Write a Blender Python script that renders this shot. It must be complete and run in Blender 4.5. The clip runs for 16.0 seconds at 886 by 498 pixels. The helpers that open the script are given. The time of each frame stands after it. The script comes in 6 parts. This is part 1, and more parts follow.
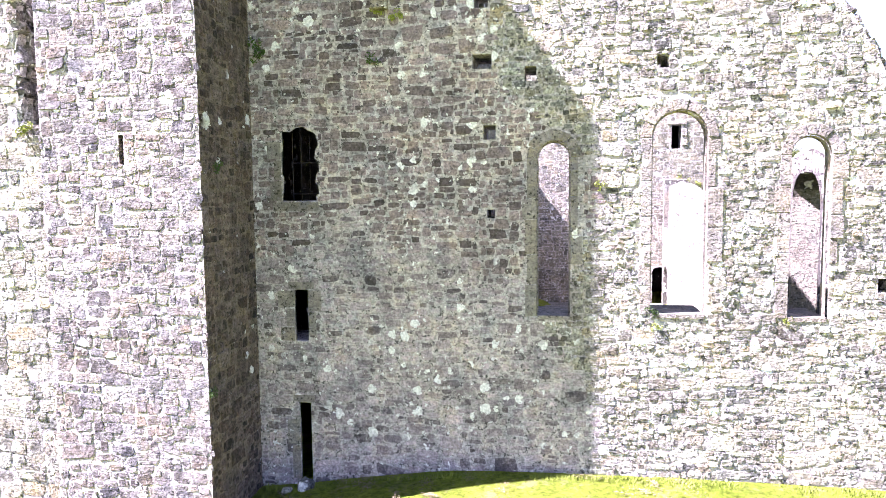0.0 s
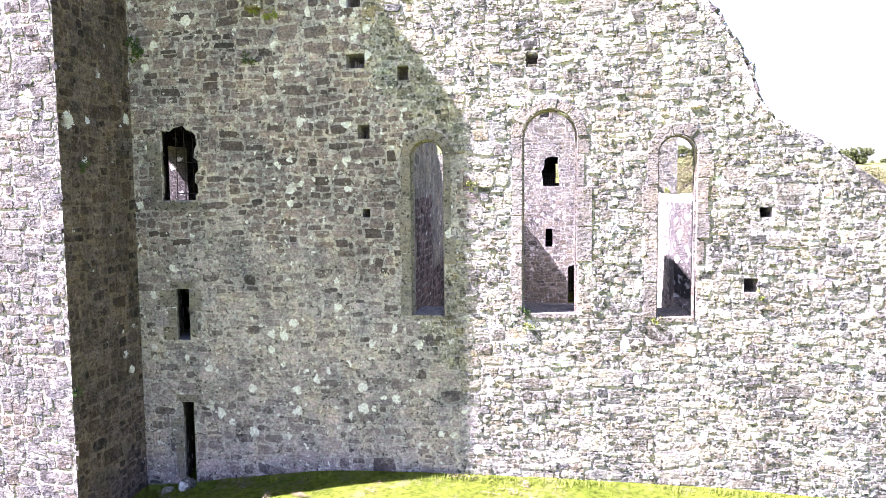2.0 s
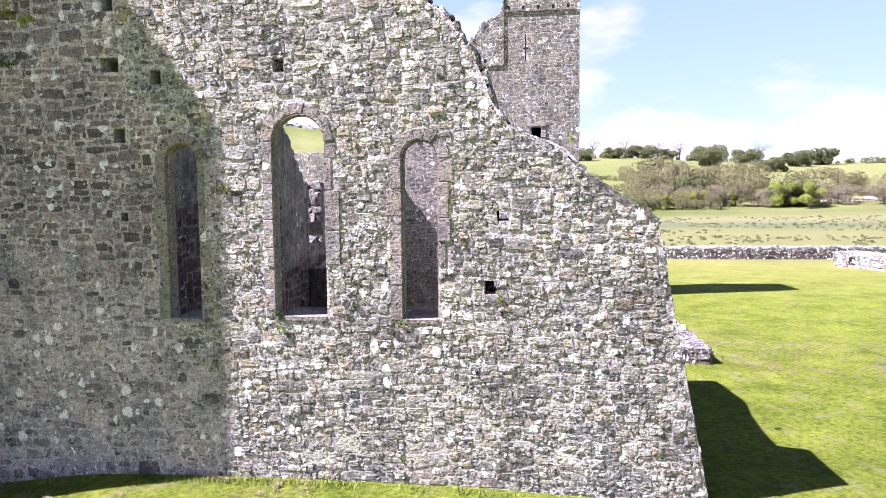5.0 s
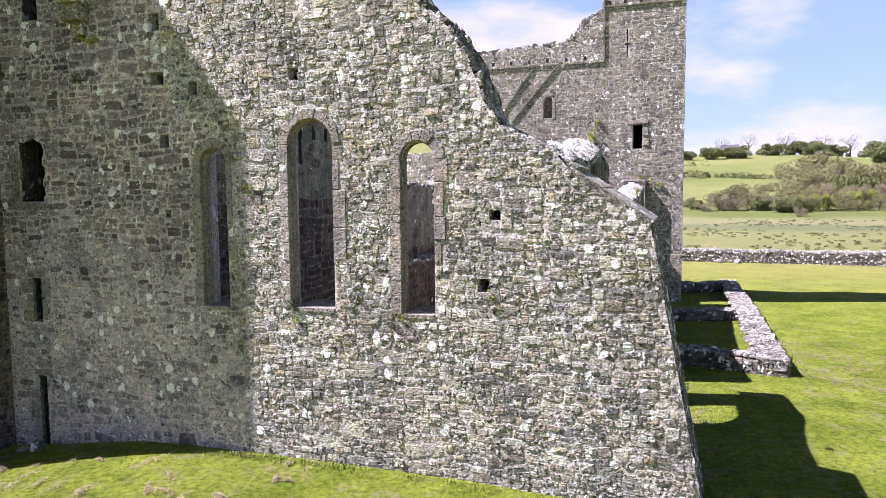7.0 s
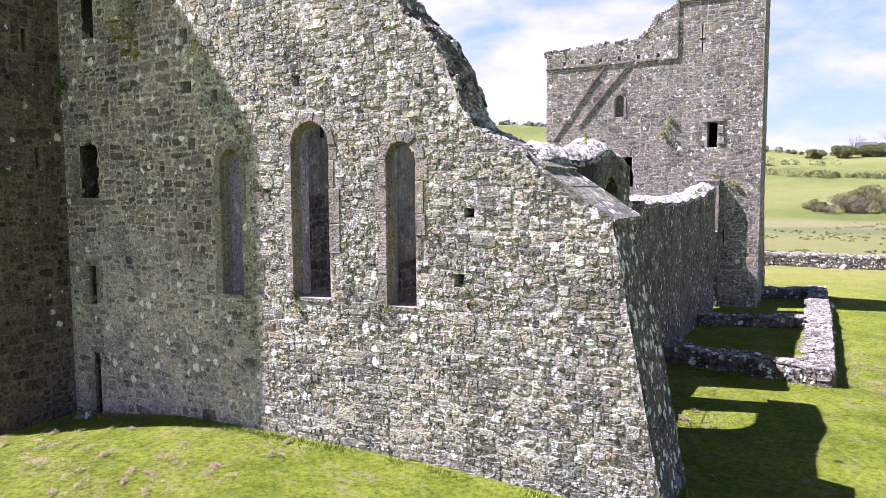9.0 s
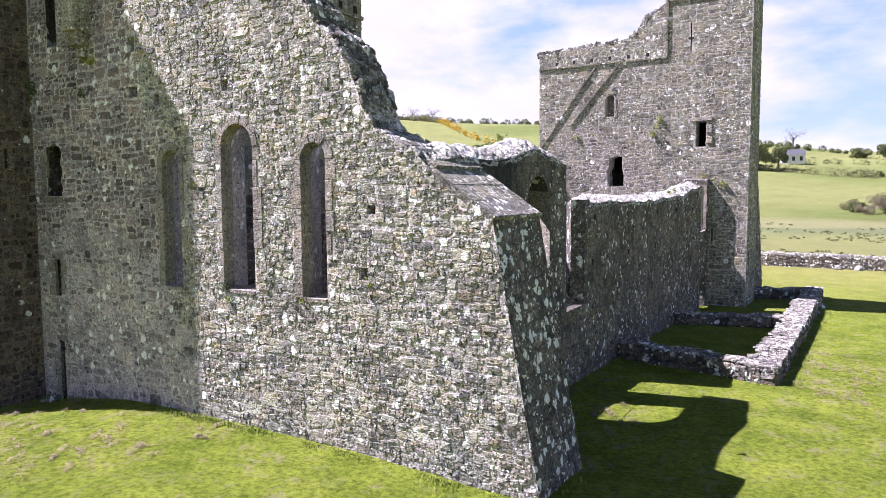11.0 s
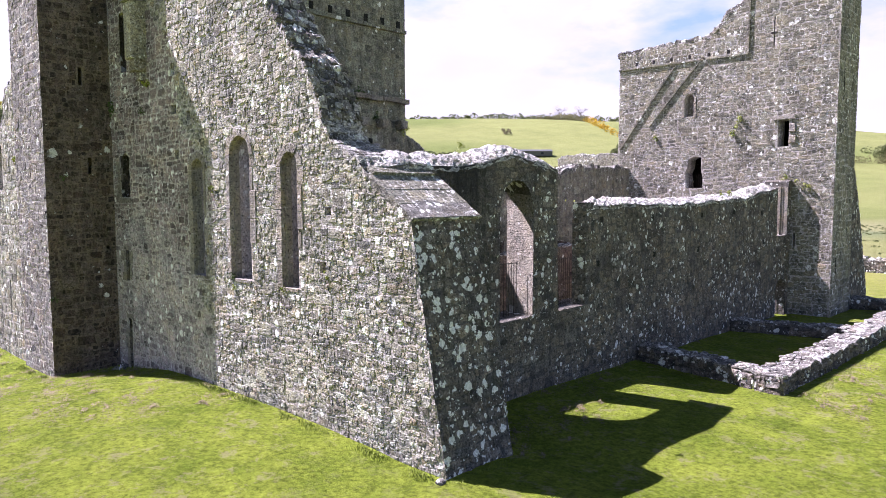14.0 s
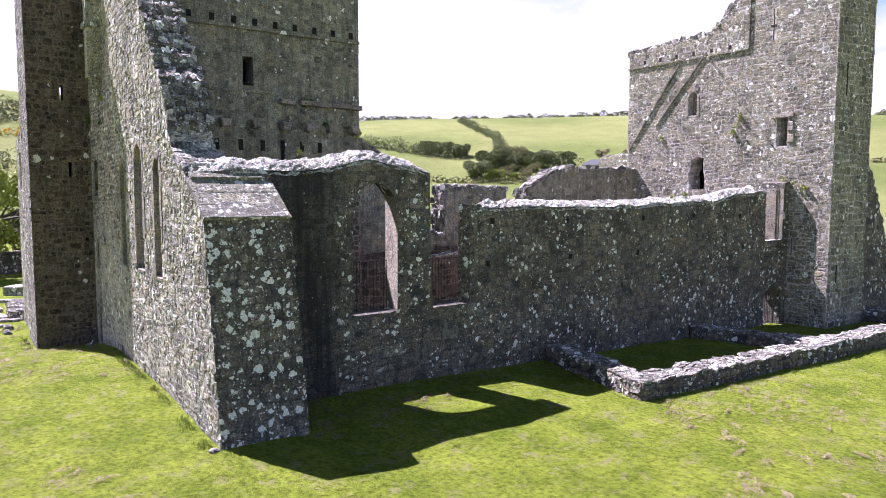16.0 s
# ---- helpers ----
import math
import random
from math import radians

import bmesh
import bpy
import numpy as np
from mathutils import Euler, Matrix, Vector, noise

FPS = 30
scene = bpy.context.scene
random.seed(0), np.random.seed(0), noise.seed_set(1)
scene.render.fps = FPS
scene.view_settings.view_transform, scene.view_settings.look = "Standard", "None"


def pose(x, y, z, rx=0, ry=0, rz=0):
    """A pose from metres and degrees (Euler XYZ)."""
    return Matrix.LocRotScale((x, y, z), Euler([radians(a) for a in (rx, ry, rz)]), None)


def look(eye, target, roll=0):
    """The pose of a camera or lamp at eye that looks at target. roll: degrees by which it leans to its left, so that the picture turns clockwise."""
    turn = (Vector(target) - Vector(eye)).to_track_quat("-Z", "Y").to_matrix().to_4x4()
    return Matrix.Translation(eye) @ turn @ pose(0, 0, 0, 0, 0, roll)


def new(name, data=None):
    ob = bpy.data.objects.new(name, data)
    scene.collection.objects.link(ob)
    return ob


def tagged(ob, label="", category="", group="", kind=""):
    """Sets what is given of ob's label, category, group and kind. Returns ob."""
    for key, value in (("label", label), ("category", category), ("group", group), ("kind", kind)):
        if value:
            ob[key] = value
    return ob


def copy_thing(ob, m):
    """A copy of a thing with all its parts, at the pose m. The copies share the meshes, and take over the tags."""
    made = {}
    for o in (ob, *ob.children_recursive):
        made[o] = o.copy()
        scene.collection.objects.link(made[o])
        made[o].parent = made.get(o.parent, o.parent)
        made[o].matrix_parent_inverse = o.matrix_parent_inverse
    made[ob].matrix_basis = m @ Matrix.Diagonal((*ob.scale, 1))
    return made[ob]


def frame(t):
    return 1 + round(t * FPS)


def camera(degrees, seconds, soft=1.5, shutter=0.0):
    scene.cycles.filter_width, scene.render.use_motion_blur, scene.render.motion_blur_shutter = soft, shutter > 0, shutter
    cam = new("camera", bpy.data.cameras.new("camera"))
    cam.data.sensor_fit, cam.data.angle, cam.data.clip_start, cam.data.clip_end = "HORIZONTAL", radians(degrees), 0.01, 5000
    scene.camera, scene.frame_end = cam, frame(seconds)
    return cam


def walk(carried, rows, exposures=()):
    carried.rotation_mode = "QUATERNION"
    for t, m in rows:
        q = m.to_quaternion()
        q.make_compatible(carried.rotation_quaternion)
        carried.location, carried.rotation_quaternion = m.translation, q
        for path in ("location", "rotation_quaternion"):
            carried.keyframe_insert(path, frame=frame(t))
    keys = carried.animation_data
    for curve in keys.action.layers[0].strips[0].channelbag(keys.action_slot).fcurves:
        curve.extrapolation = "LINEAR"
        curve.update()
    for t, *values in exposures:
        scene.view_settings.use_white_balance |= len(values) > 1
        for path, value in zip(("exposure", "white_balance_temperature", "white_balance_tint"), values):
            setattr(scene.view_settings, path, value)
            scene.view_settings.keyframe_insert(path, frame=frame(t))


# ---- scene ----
cam = camera(64.7, 16.0, 0.7)
METRES, EYE, TILT, LEAN, TURN = 30.0, 6.2, 0.0, 0.0, 8.7
ROWS = [
    (0.0, 0.0, 0.0, 0.0, -0.05, -4.78, 0.58),
    (0.5, 0.0198, 0.0002, -0.0006, -0.05, -4.77, 0.57),
    (1.0, 0.0411, 0.0002, -0.0009, -0.05, -4.77, 0.57),
    (1.5, 0.0635, 0.0002, -0.0012, -0.07, -4.75, 0.56),
    (2.0, 0.0874, 0.0002, -0.0014, -0.08, -4.76, 0.55),
    (2.5, 0.1128, -0.0009, -0.0012, -0.06, -4.75, 0.56),
    (3.0, 0.1383, -0.0018, -0.0009, -0.1, -4.77, 0.56),
    (3.5, 0.1652, -0.0028, -0.0009, -0.07, -4.72, 0.56),
    (4.0, 0.1915, -0.0041, -0.0002, -0.31, -4.77, 0.55),
    (4.5, 0.218, -0.0052, -0.0002, -1.63, -4.77, 0.57),
    (4.7, 0.2284, -0.0057, -0.0003, -2.0, -4.76, 0.57),
    (6.8, 0.3353, -0.0132, -0.0012, 8.7, -4.7, 0.54),
    (7.0, 0.3448, -0.0132, -0.0013, 10.14, -4.69, 0.54),
    (7.5, 0.3683, -0.013, -0.0017, 13.57, -4.65, 0.49),
    (8.0, 0.3917, -0.0131, -0.0019, 16.43, -4.65, 0.42),
    (8.5, 0.4158, -0.0123, -0.0022, 18.47, -4.63, 0.37),
    (9.0, 0.4398, -0.0116, -0.003, 19.31, -4.63, 0.32),
    (9.5, 0.4639, -0.0099, -0.0037, 19.8, -4.63, 0.3),
    (10.0, 0.4892, -0.0068, -0.0042, 20.47, -4.63, 0.29),
    (10.2, 0.4995, -0.0055, -0.0043, 20.82, -4.63, 0.29),
    (12.3, 0.6088, 0.0061, -0.0063, 26.6, -4.59, 0.27),
    (12.5, 0.6189, 0.0075, -0.0064, 27.42, -4.59, 0.27),
    (13.0, 0.6436, 0.0119, -0.0056, 29.55, -4.58, 0.25),
    (13.5, 0.669, 0.0179, -0.0048, 31.67, -4.58, 0.21),
    (14.0, 0.7074, 0.0297, -0.0022, 34.88, -4.6, 0.13),
    (14.5, 0.7712, 0.0552, -0.0008, 40.53, -4.61, 0.01),
    (15.0, 0.83, 0.0874, 0.0016, 44.73, -4.63, -0.05),
    (15.5, 0.8944, 0.1279, 0.0008, 45.9, -4.68, -0.12),
    (16.0, 0.9522, 0.1768, 0.0013, 46.06, -4.7, -0.12),
]
walk(cam, [(t, pose(0, 0, EYE, TILT, LEAN, TURN) @ pose(METRES * x, METRES * y, METRES * z, 90 + pitch, roll, yaw)) for t, x, y, z, yaw, pitch, roll in ROWS],
     exposures=[(t, stops, kelvin, tint) for t, stops, kelvin, tint in ((0.0, 3.12, 5780, 45), (2.0, 2.93, 5780, 45), (4.0, 2.43, 5780, 44), (4.7, 2.2, 5800, 43), (6.8, 1.76, 6000, 37), (9.0, 1.87, 5950, 38), (12.3, 1.77, 5900, 37), (14.0, 1.83, 5900, 38), (16.0, 1.9, 5900, 38))])

# ---- light ----
SUN = Vector((0.735, 0.23, -1.0)).normalized()
sun_data = bpy.data.lights.new("sun", "SUN")
sun_data.energy, sun_data.angle, sun_data.color = 5.0, radians(0.53), (1.0, 0.965, 0.92)
sun = new("sun", sun_data)
sun.matrix_world = look((-40, -20, 60), Vector((-40, -20, 60)) + SUN)

world = bpy.data.worlds.new("sky")
scene.world = world
world.use_nodes = True
wn, wl = world.node_tree.nodes, world.node_tree.links
wn.clear()
sky = wn.new("ShaderNodeTexSky")
sky.sky_type = "NISHITA"
sky.sun_disc = False
sky.sun_elevation = math.asin(-SUN.z)
sky.sun_rotation = math.atan2(-SUN.x, -SUN.y)
sky.air_density, sky.dust_density, sky.ozone_density = 1.0, 0.6, 0.5
coord = wn.new("ShaderNodeTexCoord")
stretch = wn.new("ShaderNodeMapping")
stretch.inputs["Scale"].default_value = (1.6, 1.6, 4.2)
wl.new(coord.outputs["Generated"], stretch.inputs["Vector"])
puff = wn.new("ShaderNodeTexNoise")
puff.inputs["Scale"].default_value, puff.inputs["Detail"].default_value, puff.inputs["Roughness"].default_value = 1.7, 7.0, 0.55
wl.new(stretch.outputs["Vector"], puff.inputs["Vector"])
cover = wn.new("ShaderNodeValToRGB")
cover.color_ramp.elements[0].position, cover.color_ramp.elements[0].color = 0.27, (0, 0, 0, 1)
cover.color_ramp.elements[1].position, cover.color_ramp.elements[1].color = 0.41, (1, 1, 1, 1)
# the bank is thick and tall to the west, low and broken to the north
height = wn.new("ShaderNodeSeparateXYZ")
wl.new(coord.outputs["Generated"], height.inputs[0])
west = wn.new("ShaderNodeMath")
west.operation = "MULTIPLY_ADD"
wl.new(height.outputs["X"], west.inputs[0])
west.inputs[1].default_value = -0.28
wl.new(puff.outputs["Fac"], west.inputs[2])
rise = wn.new("ShaderNodeMath")
rise.operation = "MULTIPLY_ADD"
wl.new(height.outputs["Z"], rise.inputs[0])
rise.inputs[1].default_value = -1.1
wl.new(west.outputs[0], rise.inputs[2])
wl.new(rise.outputs[0], cover.inputs["Fac"])
puff2 = wn.new("ShaderNodeTexNoise")
puff2.inputs["Scale"].default_value, puff2.inputs["Detail"].default_value = 4.0, 5.0
wl.new(stretch.outputs["Vector"], puff2.inputs["Vector"])
grey = wn.new("ShaderNodeMix")
grey.data_type = "RGBA"
grey.inputs["A"].default_value, grey.inputs["B"].default_value = (10.5, 10.8, 11.2, 1), (15.0, 15.0, 15.0, 1)
wl.new(puff2.outputs["Fac"], grey.inputs["Factor"])
mixsky = wn.new("ShaderNodeMix")
mixsky.data_type = "RGBA"
# the cloud bank lies low; overhead, out of view, it thins to cut skylight
thin = wn.new("ShaderNodeMapRange")
thin.inputs["From Min"].default_value, thin.inputs["From Max"].default_value = 0.35, 0.6
thin.inputs["To Min"].default_value, thin.inputs["To Max"].default_value = 1.0, 0.0
wl.new(height.outputs["Z"], thin.inputs["Value"])
bank = wn.new("ShaderNodeMath")
bank.operation = "MULTIPLY"
wl.new(cover.outputs["Color"], bank.inputs[0])
wl.new(thin.outputs["Result"], bank.inputs[1])
wl.new(bank.outputs[0], mixsky.inputs["Factor"])
haze = wn.new("ShaderNodeMix")
haze.data_type, haze.blend_type = "RGBA", "ADD"
haze.inputs["B"].default_value = (3.3, 5.0, 6.2, 1)
# haze fades overhead as well, to weaken light from the unseen zenith
veil = wn.new("ShaderNodeMapRange")
veil.inputs["From Min"].default_value, veil.inputs["From Max"].default_value = 0.3, 0.65
veil.inputs["To Min"].default_value, veil.inputs["To Max"].default_value = 1.0, 0.08
wl.new(height.outputs["Z"], veil.inputs["Value"])
wl.new(veil.outputs["Result"], haze.inputs["Factor"])
wl.new(sky.outputs["Color"], haze.inputs["A"])
wl.new(haze.outputs["Result"], mixsky.inputs["A"])
wl.new(grey.outputs["Result"], mixsky.inputs["B"])
back = wn.new("ShaderNodeBackground")
back.inputs["Strength"].default_value = 0.023
wl.new(mixsky.outputs["Result"], back.inputs["Color"])
wout = wn.new("ShaderNodeOutputWorld")
wl.new(back.outputs["Background"], wout.inputs["Surface"])


# ---- materials ----
class Nodes:
    """A short way to write a node material."""

    def __init__(self, name):
        self.m = bpy.data.materials.new(name)
        self.m.use_nodes = True
        self.n, self.l = self.m.node_tree.nodes, self.m.node_tree.links
        self.bsdf = self.n["Principled BSDF"]
        self.geo = self.n.new("ShaderNodeNewGeometry")
        self.pos = self.geo.outputs["Position"]

    def put(self, socket, value):
        if isinstance(value, bpy.types.NodeSocket):
            self.l.new(value, socket)
        else:
            socket.default_value = value

    def scaled(self, x, y, z):
        m = self.n.new("ShaderNodeMapping")
        m.inputs["Scale"].default_value = (x, y, z)
        self.l.new(self.pos, m.inputs["Vector"])
        return m.outputs["Vector"]

    def noise(self, scale, detail=3.0, rough=0.55, at=None, distortion=0.0):
        t = self.n.new("ShaderNodeTexNoise")
        t.inputs["Scale"].default_value, t.inputs["Detail"].default_value, t.inputs["Roughness"].default_value = scale, detail, rough
        t.inputs["Distortion"].default_value = distortion
        self.l.new(at or self.pos, t.inputs["Vector"])
        return t.outputs["Fac"]

    def cells(self, scale, at=None, jitter=1.0):
        t = self.n.new("ShaderNodeTexVoronoi")
        t.inputs["Scale"].default_value, t.inputs["Randomness"].default_value = scale, jitter
        self.l.new(at or self.pos, t.inputs["Vector"])
        return t.outputs["Distance"], t.outputs["Color"]

    def warped(self, scale, amount):
        """Positions pushed about by noise, for ragged outlines."""
        t = self.n.new("ShaderNodeTexNoise")
        t.inputs["Scale"].default_value, t.inputs["Detail"].default_value, t.inputs["Roughness"].default_value = scale, 4.0, 0.65
        self.l.new(self.pos, t.inputs["Vector"])
        m = self.n.new("ShaderNodeVectorMath")
        m.operation = "MULTIPLY_ADD"
        self.l.new(t.outputs["Color"], m.inputs[0])
        m.inputs[1].default_value = (amount, amount, amount)
        self.l.new(self.pos, m.inputs[2])
        return m.outputs[0]

    def ramp(self, fac, *stops):
        r = self.n.new("ShaderNodeValToRGB")
        e = r.color_ramp.elements
        while len(e) < len(stops):
            e.new(0.5)
        for el, (p, c) in zip(e, stops):
            el.position = p
            el.color = (c, c, c, 1) if isinstance(c, (int, float)) else (*c, 1)
        self.l.new(fac, r.inputs["Fac"])
        return r.outputs["Color"]

    def mix(self, fac, a, b, blend="MIX"):
        m = self.n.new("ShaderNodeMix")
        m.data_type, m.blend_type = "RGBA", blend
        for key, v in (("Factor", fac), ("A", a), ("B", b)):
            self.put(m.inputs[key], (*v, 1) if isinstance(v, tuple) else v)
        return m.outputs["Result"]

    def math(self, op, a, b=0.0):
        m = self.n.new("ShaderNodeMath")
        m.operation = op
        self.put(m.inputs[0], a)
        self.put(m.inputs[1], b)
        return m.outputs[0]

    def up(self):
        s = self.n.new("ShaderNodeSeparateXYZ")
        self.l.new(self.geo.outputs["Normal"], s.inputs[0])
        return s.outputs["Z"]

    def each(self):
        """A random number for each stone, be it an object or an island of a mesh."""
        o = self.n.new("ShaderNodeObjectInfo")
        return self.math("FRACT", self.math("ADD", self.geo.outputs["Random Per Island"], o.outputs["Random"]))

    def bump(self, height, strength, distance=0.02):
        b = self.n.new("ShaderNodeBump")
        b.inputs["Strength"].default_value, b.inputs["Distance"].default_value = strength, distance
        self.l.new(height, b.inputs["Height"])
        self.l.new(b.outputs["Normal"], self.bsdf.inputs["Normal"])

    def done(self, colour, rough=0.9, spec=0.25):
        self.put(self.bsdf.inputs["Base Color"], (*colour, 1) if isinstance(colour, tuple) else colour)
        self.put(self.bsdf.inputs["Roughness"], rough)
        self.bsdf.inputs["Specular IOR Level"].default_value = spec
        return self.m


def rubble_material(name, tones, spots, crust, moss=0.0, streaks=0.0, spot_size=3.0, even=False, smear=0.0, grow=0.55, harsh=0.8, tint=(0.30, 0.29, 0.28), relief=1.0, warm=1.0, damp=None, pitted=0.85):
    """Weathered limestone: a tone for each stone, bedding, grain, stains, pale lichen in spots and crusts, smeared mortar, moss."""
    k = Nodes(name)
    c = k.ramp(k.each(), *[(i / max(1, len(tones) - 1), (t[0] * 0.985 * (0.62 + 0.38 * warm), t[1], t[2] * 1.02 * warm)) for i, t in enumerate(tones)])
    grain = k.noise(19, 4, 0.62)
    coarse = k.noise(6.5, 4, 0.62)
    c = k.mix(harsh, c, k.ramp(grain, (0.36, 0.3), (0.5, 0.95), (0.64, 1.55)), "MULTIPLY")
    c = k.mix(harsh, c, k.ramp(coarse, (0.36, 0.5), (0.5, 1.0), (0.64, 1.3)), "MULTIPLY")
    bed = k.noise(1.0, 4, 0.65, k.scaled(5, 5, 30))
    c = k.mix(0.75 * harsh, c, k.ramp(bed, (0.36, 0.3), (0.46, 0.95), (0.62, 1.2)), "MULTIPLY")
    hue = k.noise(1.6, 6, 0.7)
    c = k.mix(0.6, c, k.ramp(hue, (0.36, (0.86, 0.97, 1.04)), (0.46, (1.0, 1.0, 1.0)), (0.54, (1.02, 1.0, 0.96)), (0.64, (1.1, 1.03, 0.84))), "MULTIPLY")
    stain = k.noise(0.8, 6, 0.65)
    c = k.mix(0.8, c, k.ramp(stain, (0.38, (0.60, 0.575, 0.56)), (0.5, (1, 1, 1)), (0.62, (1.12, 1.09, 1.04))), "MULTIPLY")
    if smear:
        c = k.mix(k.math("MULTIPLY", k.ramp(k.noise(4.5, 7, 0.7), (0.49, 0.0), (0.55, 1.0)), smear), c, k.mix(k.ramp(grain, (0.4, 0.0), (0.6, 1.0)), tuple(v * 0.62 for v in tint), tuple(v * 1.35 for v in tint)))
    pits = k.ramp(k.noise(14, 4, 0.65), (0.39, 1.0), (0.42, 0.0))
    c = k.mix(k.math("MULTIPLY", pits, pitted), c, (0.035, 0.033, 0.032))
    if streaks:
        run = k.noise(1.0, 4, 0.6, k.scaled(3.5, 3.5, 0.35))
        c = k.mix(k.math("MULTIPLY", k.ramp(run, (0.48, 0.0), (0.6, 1.0)), streaks), c, (0.03, 0.03, 0.03))
    if moss:
        green = k.math("MULTIPLY", k.ramp(k.noise(1.7, 6, 0.65), (0.54, 0.0), (0.64, 1.0)), moss)
        c = k.mix(green, c, k.mix(k.ramp(grain, (0.4, 0.0), (0.6, 1.0)), (0.10, 0.10, 0.045), (0.22, 0.20, 0.11)))
    if damp:
        # water runs down the wall face between these two places along y
        sep = k.n.new("ShaderNodeSeparateXYZ")
        k.l.new(k.warped(1.2, 1.2), sep.inputs[0])
        a, b = damp
        wet = k.math("MULTIPLY", k.ramp(k.math("MULTIPLY", sep.outputs["Y"], 0.02), (a * 0.02, 0.0), ((a + 0.6) * 0.02, 1.0)), k.ramp(k.math("MULTIPLY", sep.outputs["Y"], 0.02), ((b - 0.9) * 0.02, 1.0), (b * 0.02, 0.0)))
        c = k.mix(k.math("MULTIPLY", wet, k.ramp(k.noise(1.0, 4, 0.6, k.scaled(2.5, 2.5, 0.25)), (0.38, 0.35), (0.6, 0.85))), c, (0.025, 0.025, 0.027))
        dry_part = k.math("SUBTRACT", 1.0, k.math("MULTIPLY", wet, 0.8))
    away = k.warped(7.0, 0.24)
    d, col = k.cells(spot_size, away)
    wob = k.math("ADD", d, k.math("MULTIPLY", k.math("SUBTRACT", k.noise(14, 5, 0.7), 0.5), 0.5))
    lot = k.n.new("ShaderNodeSeparateColor")
    k.l.new(col, lot.inputs[0])
    size = k.math("MULTIPLY", k.math("SUBTRACT", lot.outputs["Red"], 1.0 - spots), grow / max(spots, 0.05))
    spot = k.ramp(k.math("SUBTRACT", size, wob), (0.0, 0.0), (0.03, 1.0))
    d2, col2 = k.cells(spot_size * 2.4, away)
    lot2 = k.n.new("ShaderNodeSeparateColor")
    k.l.new(col2, lot2.inputs[0])
    size2 = k.math("MULTIPLY", k.math("SUBTRACT", lot2.outputs["Green"], 1.0 - spots * 0.75), 0.6 / max(spots, 0.05))
    spot2 = k.ramp(k.math("SUBTRACT", size2, k.math("ADD", d2, k.math("MULTIPLY", k.math("SUBTRACT", grain, 0.45), 0.9))), (0.0, 0.0), (0.04, 1.0))
    pale_grain = k.ramp(grain, (0.4, 0.0), (0.6, 1.0))
    lichen = k.math("MAXIMUM", spot, spot2)
    if not even:
        lichen = k.math("MULTIPLY", lichen, k.ramp(k.noise(0.55, 4, 0.6), (0.44, 0.0), (0.5, 1.0)))
    if damp:
        lichen = k.math("MULTIPLY", lichen, k.ramp(dry_part, (0.4, 0.0), (0.7, 1.0)))
    c = k.mix(k.math("MULTIPLY", lichen, 0.97), c, k.mix(pale_grain, (0.64, 0.655, 0.615), (0.93, 0.94, 0.89)))
    pale = k.ramp(k.noise(7.5, 4, 0.65), (0.635 - crust * 0.2, 0.0), (0.66 - crust * 0.2, 0.9))
    c = k.mix(pale, c, k.mix(pale_grain, (0.355, 0.35, 0.315), (0.61, 0.61, 0.55)))
    k.bump(k.math("ADD", k.math("ADD", coarse, k.math("MULTIPLY", bed, harsh)), k.math("MULTIPLY", grain, 0.9)), relief, 0.055)
    return k.done(c, 0.92, 0.2)


GREYS = [(0.317, 0.274, 0.240), (0.422, 0.398, 0.374), (0.226, 0.192, 0.173), (0.355, 0.331, 0.317), (0.096, 0.094, 0.101), (0.288, 0.240, 0.216), (0.538, 0.523, 0.494), (0.346, 0.274, 0.206), (0.211, 0.197, 0.197), (0.403, 0.355, 0.302), (0.149, 0.130, 0.125), (0.355, 0.322, 0.302), (0.288, 0.274, 0.274)]
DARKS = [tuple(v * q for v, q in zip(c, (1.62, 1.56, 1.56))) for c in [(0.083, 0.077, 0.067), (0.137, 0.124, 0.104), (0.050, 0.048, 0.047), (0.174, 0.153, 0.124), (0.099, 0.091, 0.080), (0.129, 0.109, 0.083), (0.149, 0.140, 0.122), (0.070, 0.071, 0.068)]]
PINKS = [(r * 0.95, g, b) for r, g, b in [(0.249, 0.209, 0.181), (0.328, 0.286, 0.251), (0.181, 0.156, 0.140), (0.312, 0.249, 0.202), (0.271, 0.229, 0.202), (0.385, 0.341, 0.300), (0.120, 0.106, 0.099), (0.291, 0.239, 0.209)]]
M_STONE = rubble_material("limestone rubble", GREYS, 0.5, 0.16, 0.02, spot_size=4.0, smear=0.3, grow=0.5, harsh=0.62, tint=(0.37, 0.36, 0.33), relief=0.6, warm=0.85)
M_TOWER = rubble_material("tower rubble", [tuple(v * 0.68 for v in c) for c in GREYS], 0.1, 0.03, 0.05, smear=0.55, harsh=0.5, tint=(0.29, 0.275, 0.262), relief=0.55)
M_TSIDE = rubble_material("dark brown rubble", [(r * 0.86, g * 0.85, b * 0.97) for r, g, b in [(0.134, 0.094, 0.068), (0.190, 0.142, 0.104), (0.074, 0.052, 0.041), (0.220, 0.168, 0.122), (0.038, 0.030, 0.028), (0.150, 0.108, 0.078), (0.265, 0.212, 0.162)]], 0.05, -0.3, 0.18, 0.25, harsh=0.6, smear=0.35, tint=(0.225, 0.178, 0.15))
M_SOUTH = rubble_material("dark mossy rubble and slit shade", DARKS, 0.47, -0.2, 0.1, 0.22, 3.9, grow=0.64, harsh=0.6, damp=(17.2, 20.4))
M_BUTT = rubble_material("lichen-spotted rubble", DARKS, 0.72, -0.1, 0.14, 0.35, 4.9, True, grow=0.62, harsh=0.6)
